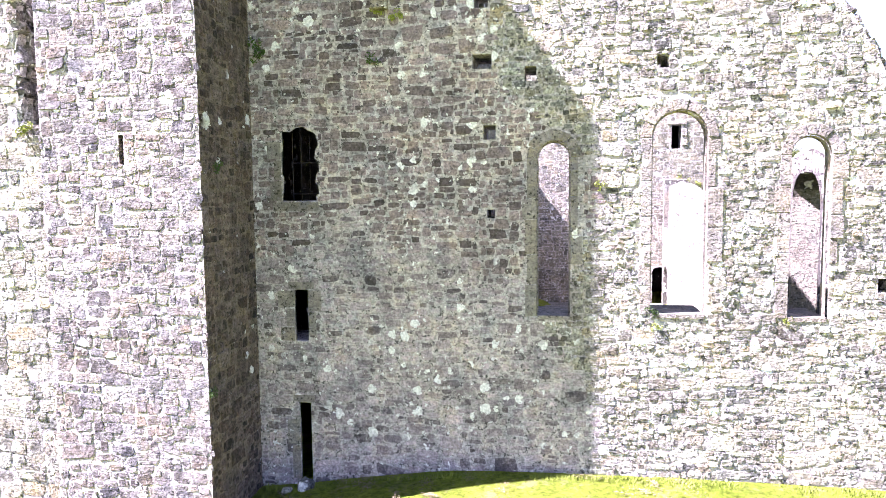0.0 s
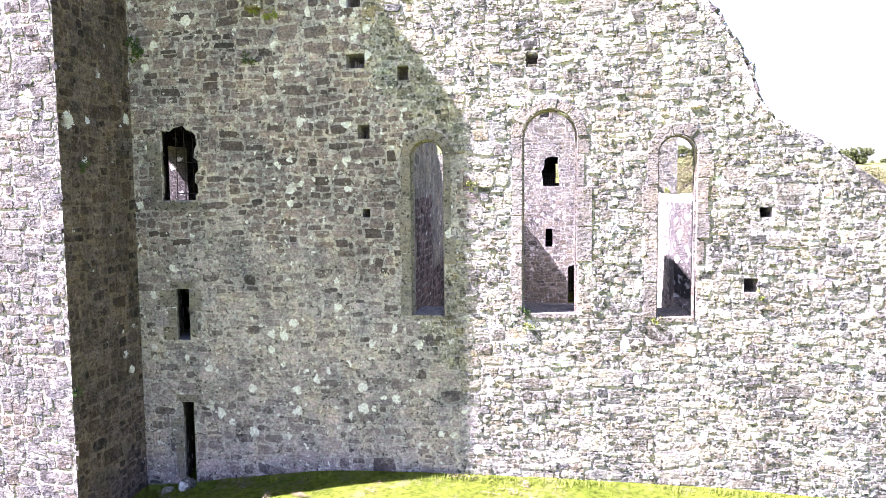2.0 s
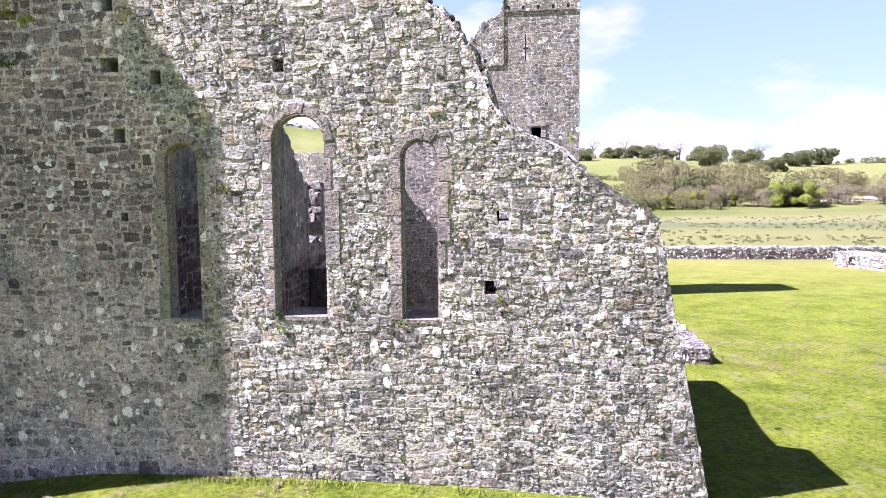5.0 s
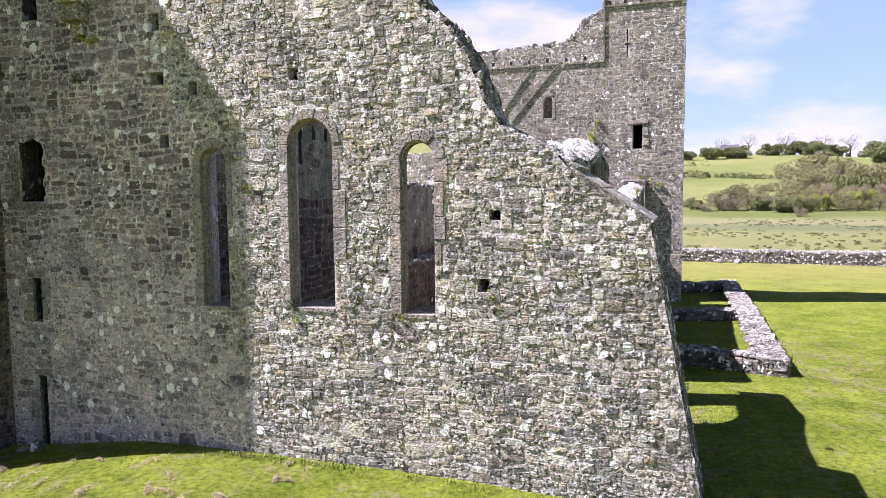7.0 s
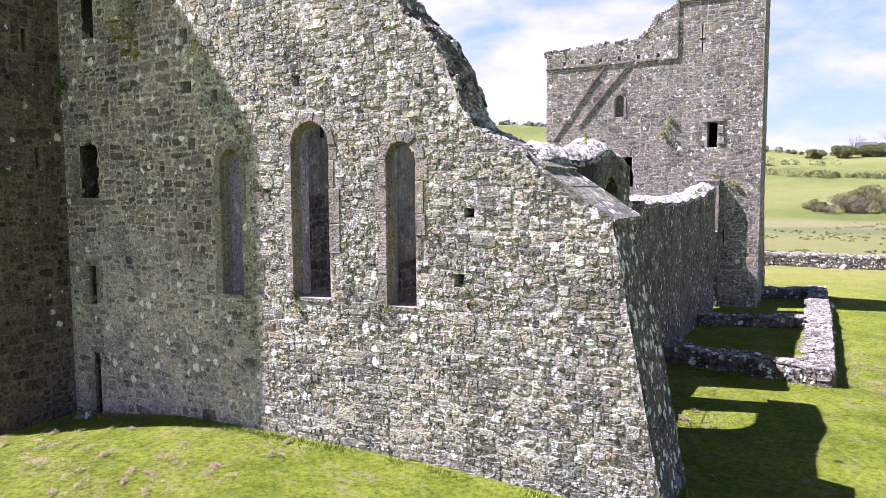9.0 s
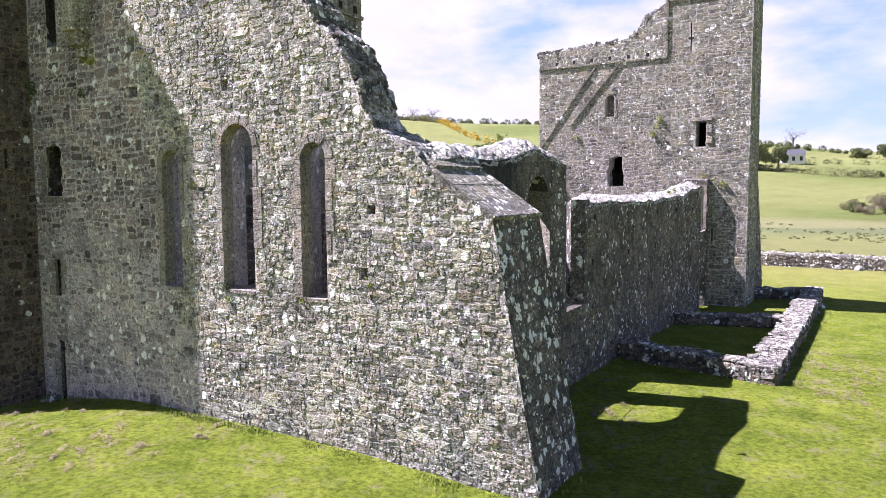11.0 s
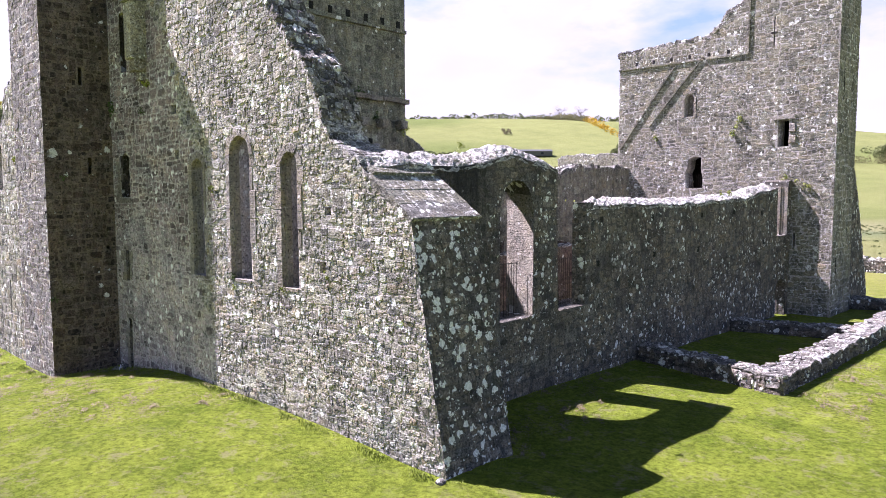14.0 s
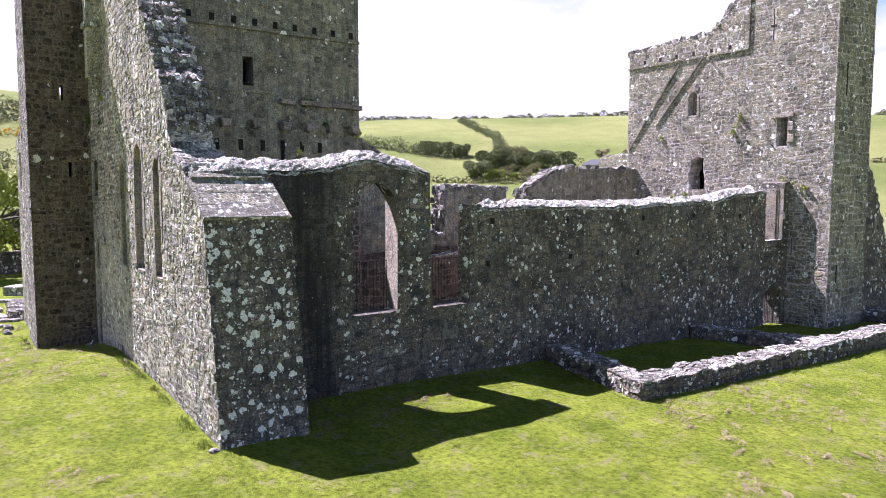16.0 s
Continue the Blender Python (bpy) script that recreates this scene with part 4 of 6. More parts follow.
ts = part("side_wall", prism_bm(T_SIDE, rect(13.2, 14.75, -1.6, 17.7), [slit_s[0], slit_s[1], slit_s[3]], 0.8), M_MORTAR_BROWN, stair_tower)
tl = part("far_wall", prism_bm(T_LEFT, rect(13.2, 14.75, -1.6, 17.7), slit_l, 0.8), M_MORTAR, stair_tower)
# Unseen slab added to close the top of the stair tower.
tr = part("roof_slab", prism_bm(T_FRONT, rect(-9.0, -7.3, 17.2, 17.5), [], 3.0, None, -0.8), M_MORTAR, stair_tower)
for ob in (tf, ts, tl, tr):
    ob.matrix_parent_inverse = T_INV
build_stones(T_FRONT, lay(rect(-9.8, -6.48, -1.0, 17.6), slit_f, (0.12, 0.26), (0.9, 2.5), 41), M_TOWER, tf, 41, (0.002, 0.014), singly=(-9.8, -6.5, 3.0, 9.0), most=200)
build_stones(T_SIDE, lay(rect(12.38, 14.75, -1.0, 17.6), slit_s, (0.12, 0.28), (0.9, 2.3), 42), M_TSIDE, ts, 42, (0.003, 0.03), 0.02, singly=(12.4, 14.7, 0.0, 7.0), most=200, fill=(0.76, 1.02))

# ---- north block: tall dwelling tower over the chancel's north side ----
north_block = empty("dwelling_tower", (-5, 20, 0), "tall dark rubble tower block with string courses and corbels", "tower")
N_INV = Matrix.Translation(-north_block.location)
N_SIDE = Face((-1.6, 0, 0), (0, 1, 0), (0, 0, 1), (1, 0, 0))
N_WEST = Face((0, 25.3, 0), (1, 0, 0), (0, 0, 1), (0, 1, 0))
N_FAR = Face((-9.8, 0, 0), (0, 1, 0), (0, 0, 1), (-1, 0, 0))
n_holes = [rect(19.85, 20.3, 10.65, 11.85), rect(21.45, 21.65, 7.1, 8.45), rect(20.9, 21.15, 5.3, 6.1), rect(19.4, 19.6, 8.1, 8.5), rect(20.8, 21.0, 8.3, 8.7), rect(22.2, 22.4, 8.3, 8.8), rect(23.8, 24.0, 8.2, 8.7)]
ns = part("side_wall", prism_bm(N_SIDE, rect(15.95, 25.3, -1.6, 15.3), n_holes[:3], 1.0), M_MORTAR_GREY, north_block)
nw = part("west_wall", prism_bm(N_WEST, rect(-9.8, -2.6, -1.6, 15.3), [], 1.0), M_MORTAR_GREY, north_block)
nf = part("far_wall", prism_bm(N_FAR, rect(14.75, 24.3, -1.6, 15.3), [rect(20.4, 21.5, 5.9, 7.6)], 0.9), M_MORTAR_DARK, north_block)
# Unseen slab added to keep daylight out of the block.
nr = part("roof_slab", prism_bm(N_SIDE, rect(15.95, 24.3, 14.6, 15.0), [], 7.2, None, -1.0), M_MORTAR_DARK, north_block)
ni = part("inner_floor", prism_bm(N_SIDE, rect(15.95, 24.3, 5.2, 5.4), [], 7.2, None, -1.0), M_DARKWOOD, north_block)
for ob in (ns, nw, nf, nr, ni):
    ob.matrix_parent_inverse = N_INV
n_laid = lay(rect(15.95, 25.3, -1.0, 15.3), n_holes, (0.14, 0.3), (0.9, 2.3), 51)
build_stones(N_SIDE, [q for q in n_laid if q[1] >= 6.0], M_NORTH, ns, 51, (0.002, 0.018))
# Below 6 m darker stone imitates the shade inside the chancel.
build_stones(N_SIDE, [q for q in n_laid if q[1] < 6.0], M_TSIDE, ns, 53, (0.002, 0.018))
build_stones(N_WEST, lay(rect(-9.7, -1.6, 4.0, 15.3), [], (0.16, 0.34), (0.9, 2.3), 52), M_NORTH, nw, 52, (0.002, 0.018))


def string_course(face, u0, u1, v, h, out, parent, inv, name="string_course", seed=0):
    r = random.Random(seed)
    u = u0
    while u < u1 - 0.05:
        w = min(r.uniform(0.5, 1.2), u1 - u)
        d = r.uniform(-0.04, 0.04) if name == "cornice_stone" else 0.0
        ob = block(face, rect(u + 0.005, u + w - 0.005, v - h / 2 + d, v + h / 2 + d), -0.05, out + r.uniform(-0.01, 0.015) + 2 * d, 0.03, M_DRESSED if name == "cornice_stone" else M_NORTH, parent, name)
        ob.matrix_parent_inverse = inv
        u += w + (r.choice((0.0, 0.0, 0.25)) if name == "cornice_stone" else 0.0)


string_course(N_SIDE, 15.95, 25.3, 13.0, 0.14, 0.14, north_block, N_INV, seed=1)
string_course(N_SIDE, 16.2, 21.4, 10.4, 0.1, 0.1, north_block, N_INV, seed=2)
string_course(N_SIDE, 21.4, 25.42, 10.08, 0.2, 0.28, north_block, N_INV, "cornice_stone", seed=3)
for i, u in enumerate((19.0, 20.3, 21.6, 22.7, 23.8, 24.9)):
    ob = block(N_SIDE, [(u - 0.16, 8.85), (u + 0.17, 8.88), (u + 0.23, 9.2), (u - 0.22, 9.22)], -0.1, 0.42, 0.06, M_DRESSED, north_block, "corbel")
    ob.matrix_parent_inverse = N_INV
# Putlog holes here are near-black blocks; their shade is only colour.
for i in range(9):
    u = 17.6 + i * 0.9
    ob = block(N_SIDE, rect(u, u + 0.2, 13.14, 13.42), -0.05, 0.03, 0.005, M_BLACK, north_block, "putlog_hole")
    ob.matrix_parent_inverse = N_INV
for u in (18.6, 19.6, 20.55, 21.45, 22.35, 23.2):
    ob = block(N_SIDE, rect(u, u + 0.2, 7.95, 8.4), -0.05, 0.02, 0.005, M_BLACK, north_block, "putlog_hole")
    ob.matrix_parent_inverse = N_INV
# corbelled shaft high on the gable beside the stair tower
chute = empty("corbelled_chute", (-3.6, 14.7, 10), "corbelled stone chute on the gable wall", "chute")
C_INV = Matrix.Translation(-chute.location)
for v0, v1, w, n in ((10.0, 10.3, 0.35, 0.2), (10.3, 10.7, 0.5, 0.38), (10.7, 12.6, 0.6, 0.5), (12.6, 12.8, 0.75, 0.6), (12.8, 14.8, 0.6, 0.5)):
    ob = block(EAST, rect(-3.55 - w / 2, -3.55 + w / 2, v0, v1), -0.05, n, 0.03, M_STONE, chute, "corbel_stone")
    ob.matrix_parent_inverse = C_INV

# ---- north wall of the nave, ruined ----
TOP_NN = ragged([(25.3, 8.6), (26.4, 7.95), (27.1, 7.2), (28.0, 6.45), (28.25, 6.4), (28.3, 4.05), (30.25, 4.05), (30.3, 6.45), (34.25, 6.35), (34.3, 4.2), (35.8, 4.2), (35.85, 6.4), (36.2, 6.5), (36.8, 6.85), (38.0, 7.35), (39.2, 7.6), (42.0, 7.55), (45.0, 7.6)], 0.4, 0.07, 8)
OUT_NN = [(25.3, -1.6), (45.0, -1.6), (45.0, 7.6)] + TOP_NN[::-1][1:]
wall_north = part("wall_north", prism_bm(N_SIDE, OUT_NN, [arched(26.9, 27.6, -1.0, 1.6, 0.4, 6)], 0.9), M_MORTAR_GREY)
tagged(wall_north, "ruined rubble nave wall with two broken windows", "wall", kind="structure")
nn_laid = lay(OUT_NN, [arched(26.9, 27.6, -1.0, 1.6, 0.4, 6)], (0.16, 0.32), (0.9, 2.3), 61)
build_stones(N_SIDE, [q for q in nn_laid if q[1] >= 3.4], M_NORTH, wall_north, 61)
# Below 3.4 m the stones are darker and browner.
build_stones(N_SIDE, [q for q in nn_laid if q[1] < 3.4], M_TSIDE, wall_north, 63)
cap_stones(N_SIDE, TOP_NN, 0.9, M_LOWCAP, wall_north, 62, (0.25, 0.55), (0.08, 0.2))

# thicker lower part of the nave wall, with a rubble ledge on it
LEDGE = Face((-0.85, 0, 0), (0, 1, 0), (0, 0, 1), (1, 0, 0))
top_ledge = ragged([(28.2, 3.1), (32.0, 3.0), (36.5, 3.15), (44.9, 3.05)], 0.4, 0.05, 15)
wall_ledge = part("wall_ledge", prism_bm(LEDGE, [(28.2, -1.6), (44.9, -1.6)] + top_ledge[::-1], [], 0.7), M_MORTAR_BROWN)
tagged(wall_ledge, "dark brown lower nave wall with a lichen-white ledge", "wall", kind="structure")
build_stones(LEDGE, lay([(28.2, -1.4), (44.9, -1.4)] + top_ledge[::-1], [], (0.16, 0.32), (0.9, 2.3), 64), M_TSIDE, wall_ledge, 64)
cap_stones(LEDGE, top_ledge, 0.7, M_CAP, wall_ledge, 65, (0.14, 0.35), (0.03, 0.09))

# Panel added behind the doorway so that it reads dark.
north_door = empty("north_door", (-2.2, 27.25, -0.9), "dark panel backing the small arched doorway of the nave wall", "door")
block(N_SIDE, arched(26.86, 27.64, -1.0, 1.62, 0.42, 6), -0.7, -0.6, 0.005, M_DARKWOOD, north_door, "door_leaf").matrix_parent_inverse = Matrix.Translation(-north_door.location)

# ---- west tower ----
west_tower = empty("west_tower", (4, 47, -1), "tall square rubble bell tower with old roof creases", "tower")
W_INV = Matrix.Translation(-west_tower.location)
WEST = Face((0, 45.0, 0), (1, 0, 0), (0, 0, 1), (0, -1, 0))
W_SIDE = Face((10.3, 0, 0), (0, 1, 0), (0, 0, 1), (1, 0, 0))
TOP_W = ragged([(10.3, 19.6), (5.9, 19.6), (5.7, 17.0), (4.6, 16.4), (3.9, 15.6), (3.4, 15.15), (0.5, 15.0), (-2.4, 14.85)], 0.3, 0.08, 9)
OUT_W = [(-2.4, -2.0), (10.3, -2.0)] + TOP_W
w_win = arched(2.0, 2.56, 10.65, 11.7, 0.28, 6)
w_door = [(2.2, 6.38), (3.2, 6.38), (3.22, 7.0), (3.1, 7.5), (3.12, 8.2), (2.6, 8.24), (2.3, 8.1), (2.25, 7.6), (2.1, 7.3), (2.15, 6.9)]
w_sq = rect(7.38, 7.96, 8.62, 10.08)
w_slit = rect(6.98, 7.06, 14.1, 15.72)
w_cross = rect(6.86, 7.18, 14.78, 14.9)
w_gate = arched(3.75, 5.05, -1.1, 1.2, 0.25, 6)
w_low = rect(2.35, 2.8, 2.55, 3.72)
w_gate2 = arched(6.35, 7.2, -1.1, 1.0, 0.3, 6)
w_slit2 = rect(8.37, 8.47, 3.1, 3.9)
w_holes = [w_win, w_door, w_sq, w_slit, w_gate, w_low, w_gate2, w_slit2]
wf = part("front_wall", prism_bm(WEST, OUT_W, w_holes, 1.1), M_MORTAR, west_tower)
ws_holes = [rect(46.0, 46.12, 11.0, 12.65), rect(45.8, 45.92, 1.7, 2.6)]
wsd = part("side_wall", prism_bm(W_SIDE, rect(46.1, 47.8, -2.0, 19.6), [], 1.0), M_MORTAR, west_tower)
# Near-black back wall, slab and lining put the inside's shade into colour.
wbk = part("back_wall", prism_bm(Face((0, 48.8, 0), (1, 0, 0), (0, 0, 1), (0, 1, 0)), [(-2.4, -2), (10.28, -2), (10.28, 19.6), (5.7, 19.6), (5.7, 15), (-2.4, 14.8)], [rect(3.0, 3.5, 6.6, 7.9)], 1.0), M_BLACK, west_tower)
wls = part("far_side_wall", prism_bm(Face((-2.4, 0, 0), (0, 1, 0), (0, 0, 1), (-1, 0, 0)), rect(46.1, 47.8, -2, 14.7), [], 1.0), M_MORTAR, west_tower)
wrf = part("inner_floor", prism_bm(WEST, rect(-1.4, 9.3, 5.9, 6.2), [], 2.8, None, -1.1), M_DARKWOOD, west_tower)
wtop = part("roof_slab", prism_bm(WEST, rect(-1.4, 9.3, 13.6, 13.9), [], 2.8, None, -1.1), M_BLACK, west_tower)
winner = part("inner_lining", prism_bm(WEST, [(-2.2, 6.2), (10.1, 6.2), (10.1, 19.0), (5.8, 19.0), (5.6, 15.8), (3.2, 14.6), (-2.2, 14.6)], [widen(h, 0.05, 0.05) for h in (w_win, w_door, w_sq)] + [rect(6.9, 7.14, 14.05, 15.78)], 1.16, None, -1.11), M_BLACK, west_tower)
repaint(wbk, M_MORTAR, (1, 0, 0))
for ob in (wf, wsd, wbk, wls, wrf, wtop, winner):
    ob.matrix_parent_inverse = W_INV
putw = [rect(u, u + 0.17, v, v + 0.22) for u, v in [(-1.3 + 1.15 * i, 14.05) for i in range(6)] + [(5.9 + 0.9 * i, 17.2) for i in range(5)]]
build_stones(WEST, lay(OUT_W, w_holes + putw + [w_cross], (0.085, 0.24), (0.9, 2.9), 71), M_WEST, wf, 71, (0.001, 0.012), singly=(3.0, 10.0, 5.5, 9.5), most=200)
build_stones(W_SIDE, lay(rect(45.0, 48.82, -1.5, 19.55), ws_holes, (0.16, 0.34), (0.9, 2.3), 72), M_WEST, wsd, 72, (0.002, 0.018))
cap_stones(WEST, TOP_W, 1.1, M_CORE, wf, 73, (0.3, 0.6), (0.08, 0.2))


def crease(a, b, name="roof_crease"):
    """A line of projecting stones where a roof once met the tower."""
    d = Vector((b[0] - a[0], 0, b[1] - a[1]))
    l = d.length
    d.normalize()
    f = Face((a[0], 45.0, a[1]), d, (-d.z, 0, d.x), (0, -1, 0))
    n = max(1, round(l / 0.9))
    for i in range(n):
        ob = block(f, rect(l * i / n + 0.01, l * (i + 1) / n - 0.01, -0.045, 0.045), -0.05, 0.08, 0.015, M_WEST, west_tower, name)
        ob.matrix_parent_inverse = W_INV


crease((3.05, 14.05), (-0.3, 10.2))
crease((1.31, 13.7), (-2.3, 8.85))
crease((3.05, 14.05), (7.15, 8.7))
# Holes, cross arm and side slits: near-black blocks in place of shade.
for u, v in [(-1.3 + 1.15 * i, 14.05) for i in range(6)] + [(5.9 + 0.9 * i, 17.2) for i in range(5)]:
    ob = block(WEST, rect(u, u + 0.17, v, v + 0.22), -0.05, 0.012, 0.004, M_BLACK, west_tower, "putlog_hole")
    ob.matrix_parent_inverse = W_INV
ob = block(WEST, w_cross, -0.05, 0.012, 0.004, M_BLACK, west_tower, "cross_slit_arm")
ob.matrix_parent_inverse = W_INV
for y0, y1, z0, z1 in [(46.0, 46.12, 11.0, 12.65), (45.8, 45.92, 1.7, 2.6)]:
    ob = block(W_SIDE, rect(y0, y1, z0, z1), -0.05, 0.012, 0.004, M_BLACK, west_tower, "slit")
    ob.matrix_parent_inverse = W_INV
crease((-2.45, 13.9), (5.66, 13.9), "string_course")
crease((5.66, 13.9), (5.7, 19.5), "string_course")
crease((5.66, 17.1), (10.35, 17.1), "string_course")
for u, v, w, h in ((7.1, 10.1, 1.2, 0.2), (7.98, 9.4, 0.3, 0.45), (7.98, 8.8, 0.35, 0.4)):
    ob = block(WEST, rect(u, u + w, v, v + h), -0.05, 0.07, 0.03, M_DRESSED, west_tower, "window_block")
    ob.matrix_parent_inverse = W_INV
# blocked head of the small window, and its pale surround
ob = block(WEST, rect(1.95, 2.6, 10.6, 12.05), -0.6, -0.42, 0.01, M_WEST, west_tower, "blocking")
ob.matrix_parent_inverse = W_INV
for u0, u1, v0, v1 in ((1.84, 1.985, 10.6, 11.2), (1.86, 1.985, 11.21, 11.75), (2.575, 2.72, 10.6, 11.1), (2.575, 2.7, 11.11, 11.75), (1.9, 2.66, 12.0, 12.16)):
    ob = block(WEST, rect(u0, u1, v0, v1), -0.05, 0.03, 0.012, M_DRESSED, west_tower, "window_block")
    ob.matrix_parent_inverse = W_INV
grille("doorway_railing", WEST, 2.25, 3.2, 6.38, 7.2, -0.4, 0.14, "iron railing in the ragged upper doorway", (0.05, 0.95))
grille("nave_gate", WEST, 3.8, 5.0, -1.0, 1.3, -0.3, 0.15, "iron bar gate in the nave doorway", (0.05, 0.9), 0.016)
# ruined lump behind the tower's outer corner
RUIN_B = Face((10.2, 0, 0), (0, 1, 0), (0, 0, 1), (1, 0, 0))
top_rb = ragged([(48.82, 7.6), (49.6, 6.9), (50.6, 5.2), (51.4, 3.6), (52.6, 1.4), (53.2, -0.5)], 0.4, 0.15, 12)
ruin_b = part("wall_ruin_west", prism_bm(RUIN_B, [(48.82, -2), (53.3, -2)] + top_rb[::-1], [], 1.2), M_MORTAR_DARK)
tagged(ruin_b, "sloping dark stub of a ruined rubble wall", "wall", kind="structure")
build_stones(RUIN_B, lay([(48.85, -1.6), (53.3, -1.6)] + top_rb[::-1], [], (0.18, 0.34), (0.9, 2.2), 75), M_SOUTH, ruin_b, 75)
cap_stones(RUIN_B, top_rb, 1.2, M_CORE, ruin_b, 76, (0.3, 0.6), (0.1, 0.25))

# ---- sunlit ruin north of the nave ----
FAR = Face((0, 55.0, 0), (1, 0, 0), (0, 0, 1), (0, -1, 0))
top_far = ragged([(-5.0, 8.8), (-8.5, 9.1), (-12.0, 9.2), (-13.9, 9.0)], 0.4, 0.1, 17)
far_win = [rect(-13.2, -12.4, 7.0, 8.3)]
ruin_far = part("wall_ruin_far", prism_bm(FAR, [(-13.9, -2.0), (-5.0, -2.0)] + top_far, far_win, 0.9), M_MORTAR)
tagged(ruin_far, "sunlit broken rubble wall with a square window", "wall", kind="structure")
build_stones(FAR, lay([(-13.9, 2.0), (-5.0, 2.0)] + top_far, far_win, (0.14, 0.32), (0.9, 2.3), 78), M_STONE, ruin_far, 78)
cap_stones(FAR, top_far, 0.9, M_LOWCAP, ruin_far, 79, (0.2, 0.45), (0.06, 0.15))

# ---- ruined range beyond the stair tower ----
top_lr = ragged([(-9.8, 7.35), (-10.36, 7.4), (-10.38, 10.6), (-11.2, 10.3), (-12.0, 8.9), (-14.4, 8.7)], 0.3, 0.1, 14)
OUT_LR = [(-14.6, -1.8), (-9.8, -1.8)] + top_lr + [(-14.6, 8.6)]
L_RUIN = Face((0, 12.55, 0), (1, 0, 0), (0, 0, 1), (0, -1, 0))
lr_win = rect(-13.3, -12.2, 6.3, 8.1)
lr_slit = rect(-12.0, -11.8, 1.2, 2.6)
ruin_l = part("wall_ruin_north", prism_bm(L_RUIN, OUT_LR, [lr_win, lr_slit], 0.9), M_MORTAR)
tagged(ruin_l, "broken rubble wall with an empty window", "wall", kind="structure")
build_stones(L_RUIN, lay(OUT_LR, [lr_win, lr_slit], (0.14, 0.3), (0.9, 2.3), 81), M_STONE, ruin_l, 81, (0.002, 0.018), singly=(-14.6, -9.8, 1.0, 10.7))
cap_stones(L_RUIN, top_lr, 0.9, M_CORE, ruin_l, 82, (0.2, 0.45), (0.08, 0.2))


# ---- low foundation walls ----
def low_wall(name, line, width, high, seed, label, cap=M_LOWCAP, side=M_SOUTH, caps=((0.12, 0.38), (0.02, 0.06))):
    """A low rubble wall along a line in plan, standing on the ground."""
    top = empty(name, (line[0][0], line[0][1], 0), label, "low wall")
    inv = Matrix.Translation(-top.location)
    r = np.random.default_rng(seed)
    bm = bmesh.new()
    for (a, b), (c, d) in zip(line, line[1:]):
        l = math.hypot(c - a, d - b)
        ux, uy = (c - a) / l, (d - b) / l
        nx, ny = uy, -ux
        z0, z1 = ground_z(a, b), ground_z(c, d)
        f = Face((a, b, 0), (ux, uy, 0), (0, 0, 1), (nx, ny, 0))
        n = max(2, int(l / 0.6))
        prof = [(l * i / n, z0 + (z1 - z0) * i / n + high + r.uniform(-0.07, 0.07)) for i in range(n + 1)]
        out = [(0, z0 - 0.4), (l, z1 - 0.4)] + prof[::-1]
        core = part("core", prism_bm(f, out, [], width / 2, None, width / 2), M_MORTAR_DARK, top)
        core.matrix_parent_inverse = inv
        for s in (1, -1):
            g = Face((a + nx * s * width / 2, b + ny * s * width / 2, 0), (ux, uy, 0), (0, 0, 1), (nx * s, ny * s, 0))
            build_stones(g, lay(out, [], (0.12, 0.26), (0.9, 2.2), seed + s), side, core, seed + s, (0.03, 0.08))
        g = Face((a + nx * width / 2, b + ny * width / 2, 0), (ux, uy, 0), (0, 0, 1), (nx, ny, 0))
        cap_stones(g, prof, width, cap, core, seed + 5, *caps, 0.03)
        for q, h, sg in ((0, z0, -1), (l, z1, 1)):
            e = Face((a + ux * q - nx * width / 2, b + uy * q - ny * width / 2, 0), (nx, ny, 0), (0, 0, 1), (ux * sg, uy * sg, 0))
            build_stones(e, lay(rect(0, width, h - 0.3, h + high), [], (0.12, 0.26), (0.9, 2.2), seed + 9), side, core, seed + 9, (0.02, 0.06))
    return top


low_wall("foundation_wall", [(8.15, 28.35), (13.0, 27.2)], 0.7, 0.55, 91, "low ruined foundation wall with lichen-white top")
low_wall("foundation_wall", [(13.4, 26.75), (13.5, 40.0), (13.4, 52.5)], 0.8, 0.56, 92, "long low foundation wall with lichen-white rubble top")
low_wall("foundation_wall", [(8.15, 37.2), (13.0, 38.9)], 0.65, 0.5, 93, "low ruined cross wall in the grass")
low_wall("foundation_wall", [(9.9, 49.8), (13.2, 52.0)], 0.8, 0.6, 94, "low ruined foundation wall beside the tower")
low_wall("boundary_wall", [(4, 77), (30, 76.5), (60, 77.5), (110, 79)], 0.6, 1.15, 95, "long drystone boundary wall across the pasture", M_CAP, M_BUTT, ((0.25, 0.6), (0.08, 0.22)))
low_wall("boundary_wall", [(-33.5, -12), (-36.2, 0), (-38.6, 11.1), (-42.0, 17.4), (-46, 30)], 0.6, 1.75, 96, "dark drystone boundary wall under trees", M_SOUTH, M_SOUTH)
low_wall("foundation_wall", [(-19.5, 12.6), (-15.2, 12.4)], 1.0, 0.5, 97, "low sunlit ruin footing in the grass", M_LOWCAP, M_STONE)
low_wall("foundation_wall", [(-26, 15.5), (-17, 16.0)], 2.0, 0.45, 98, "broad low ruin platform of pale stone", M_LOWCAP, M_STONE)

low_wall("whitewashed_ruin", [(36.2, 69.7), (39.6, 58.0)], 2.0, 1.3, 99, "low whitewashed ruin on the far lawn", M_CAP, M_CAP)
ruin_face = Face((35.24, 69.42, 0), Vector((3.4, -11.7, 0)).normalized(), (0, 0, 1), Vector((-11.7, -3.4, 0)).normalized())
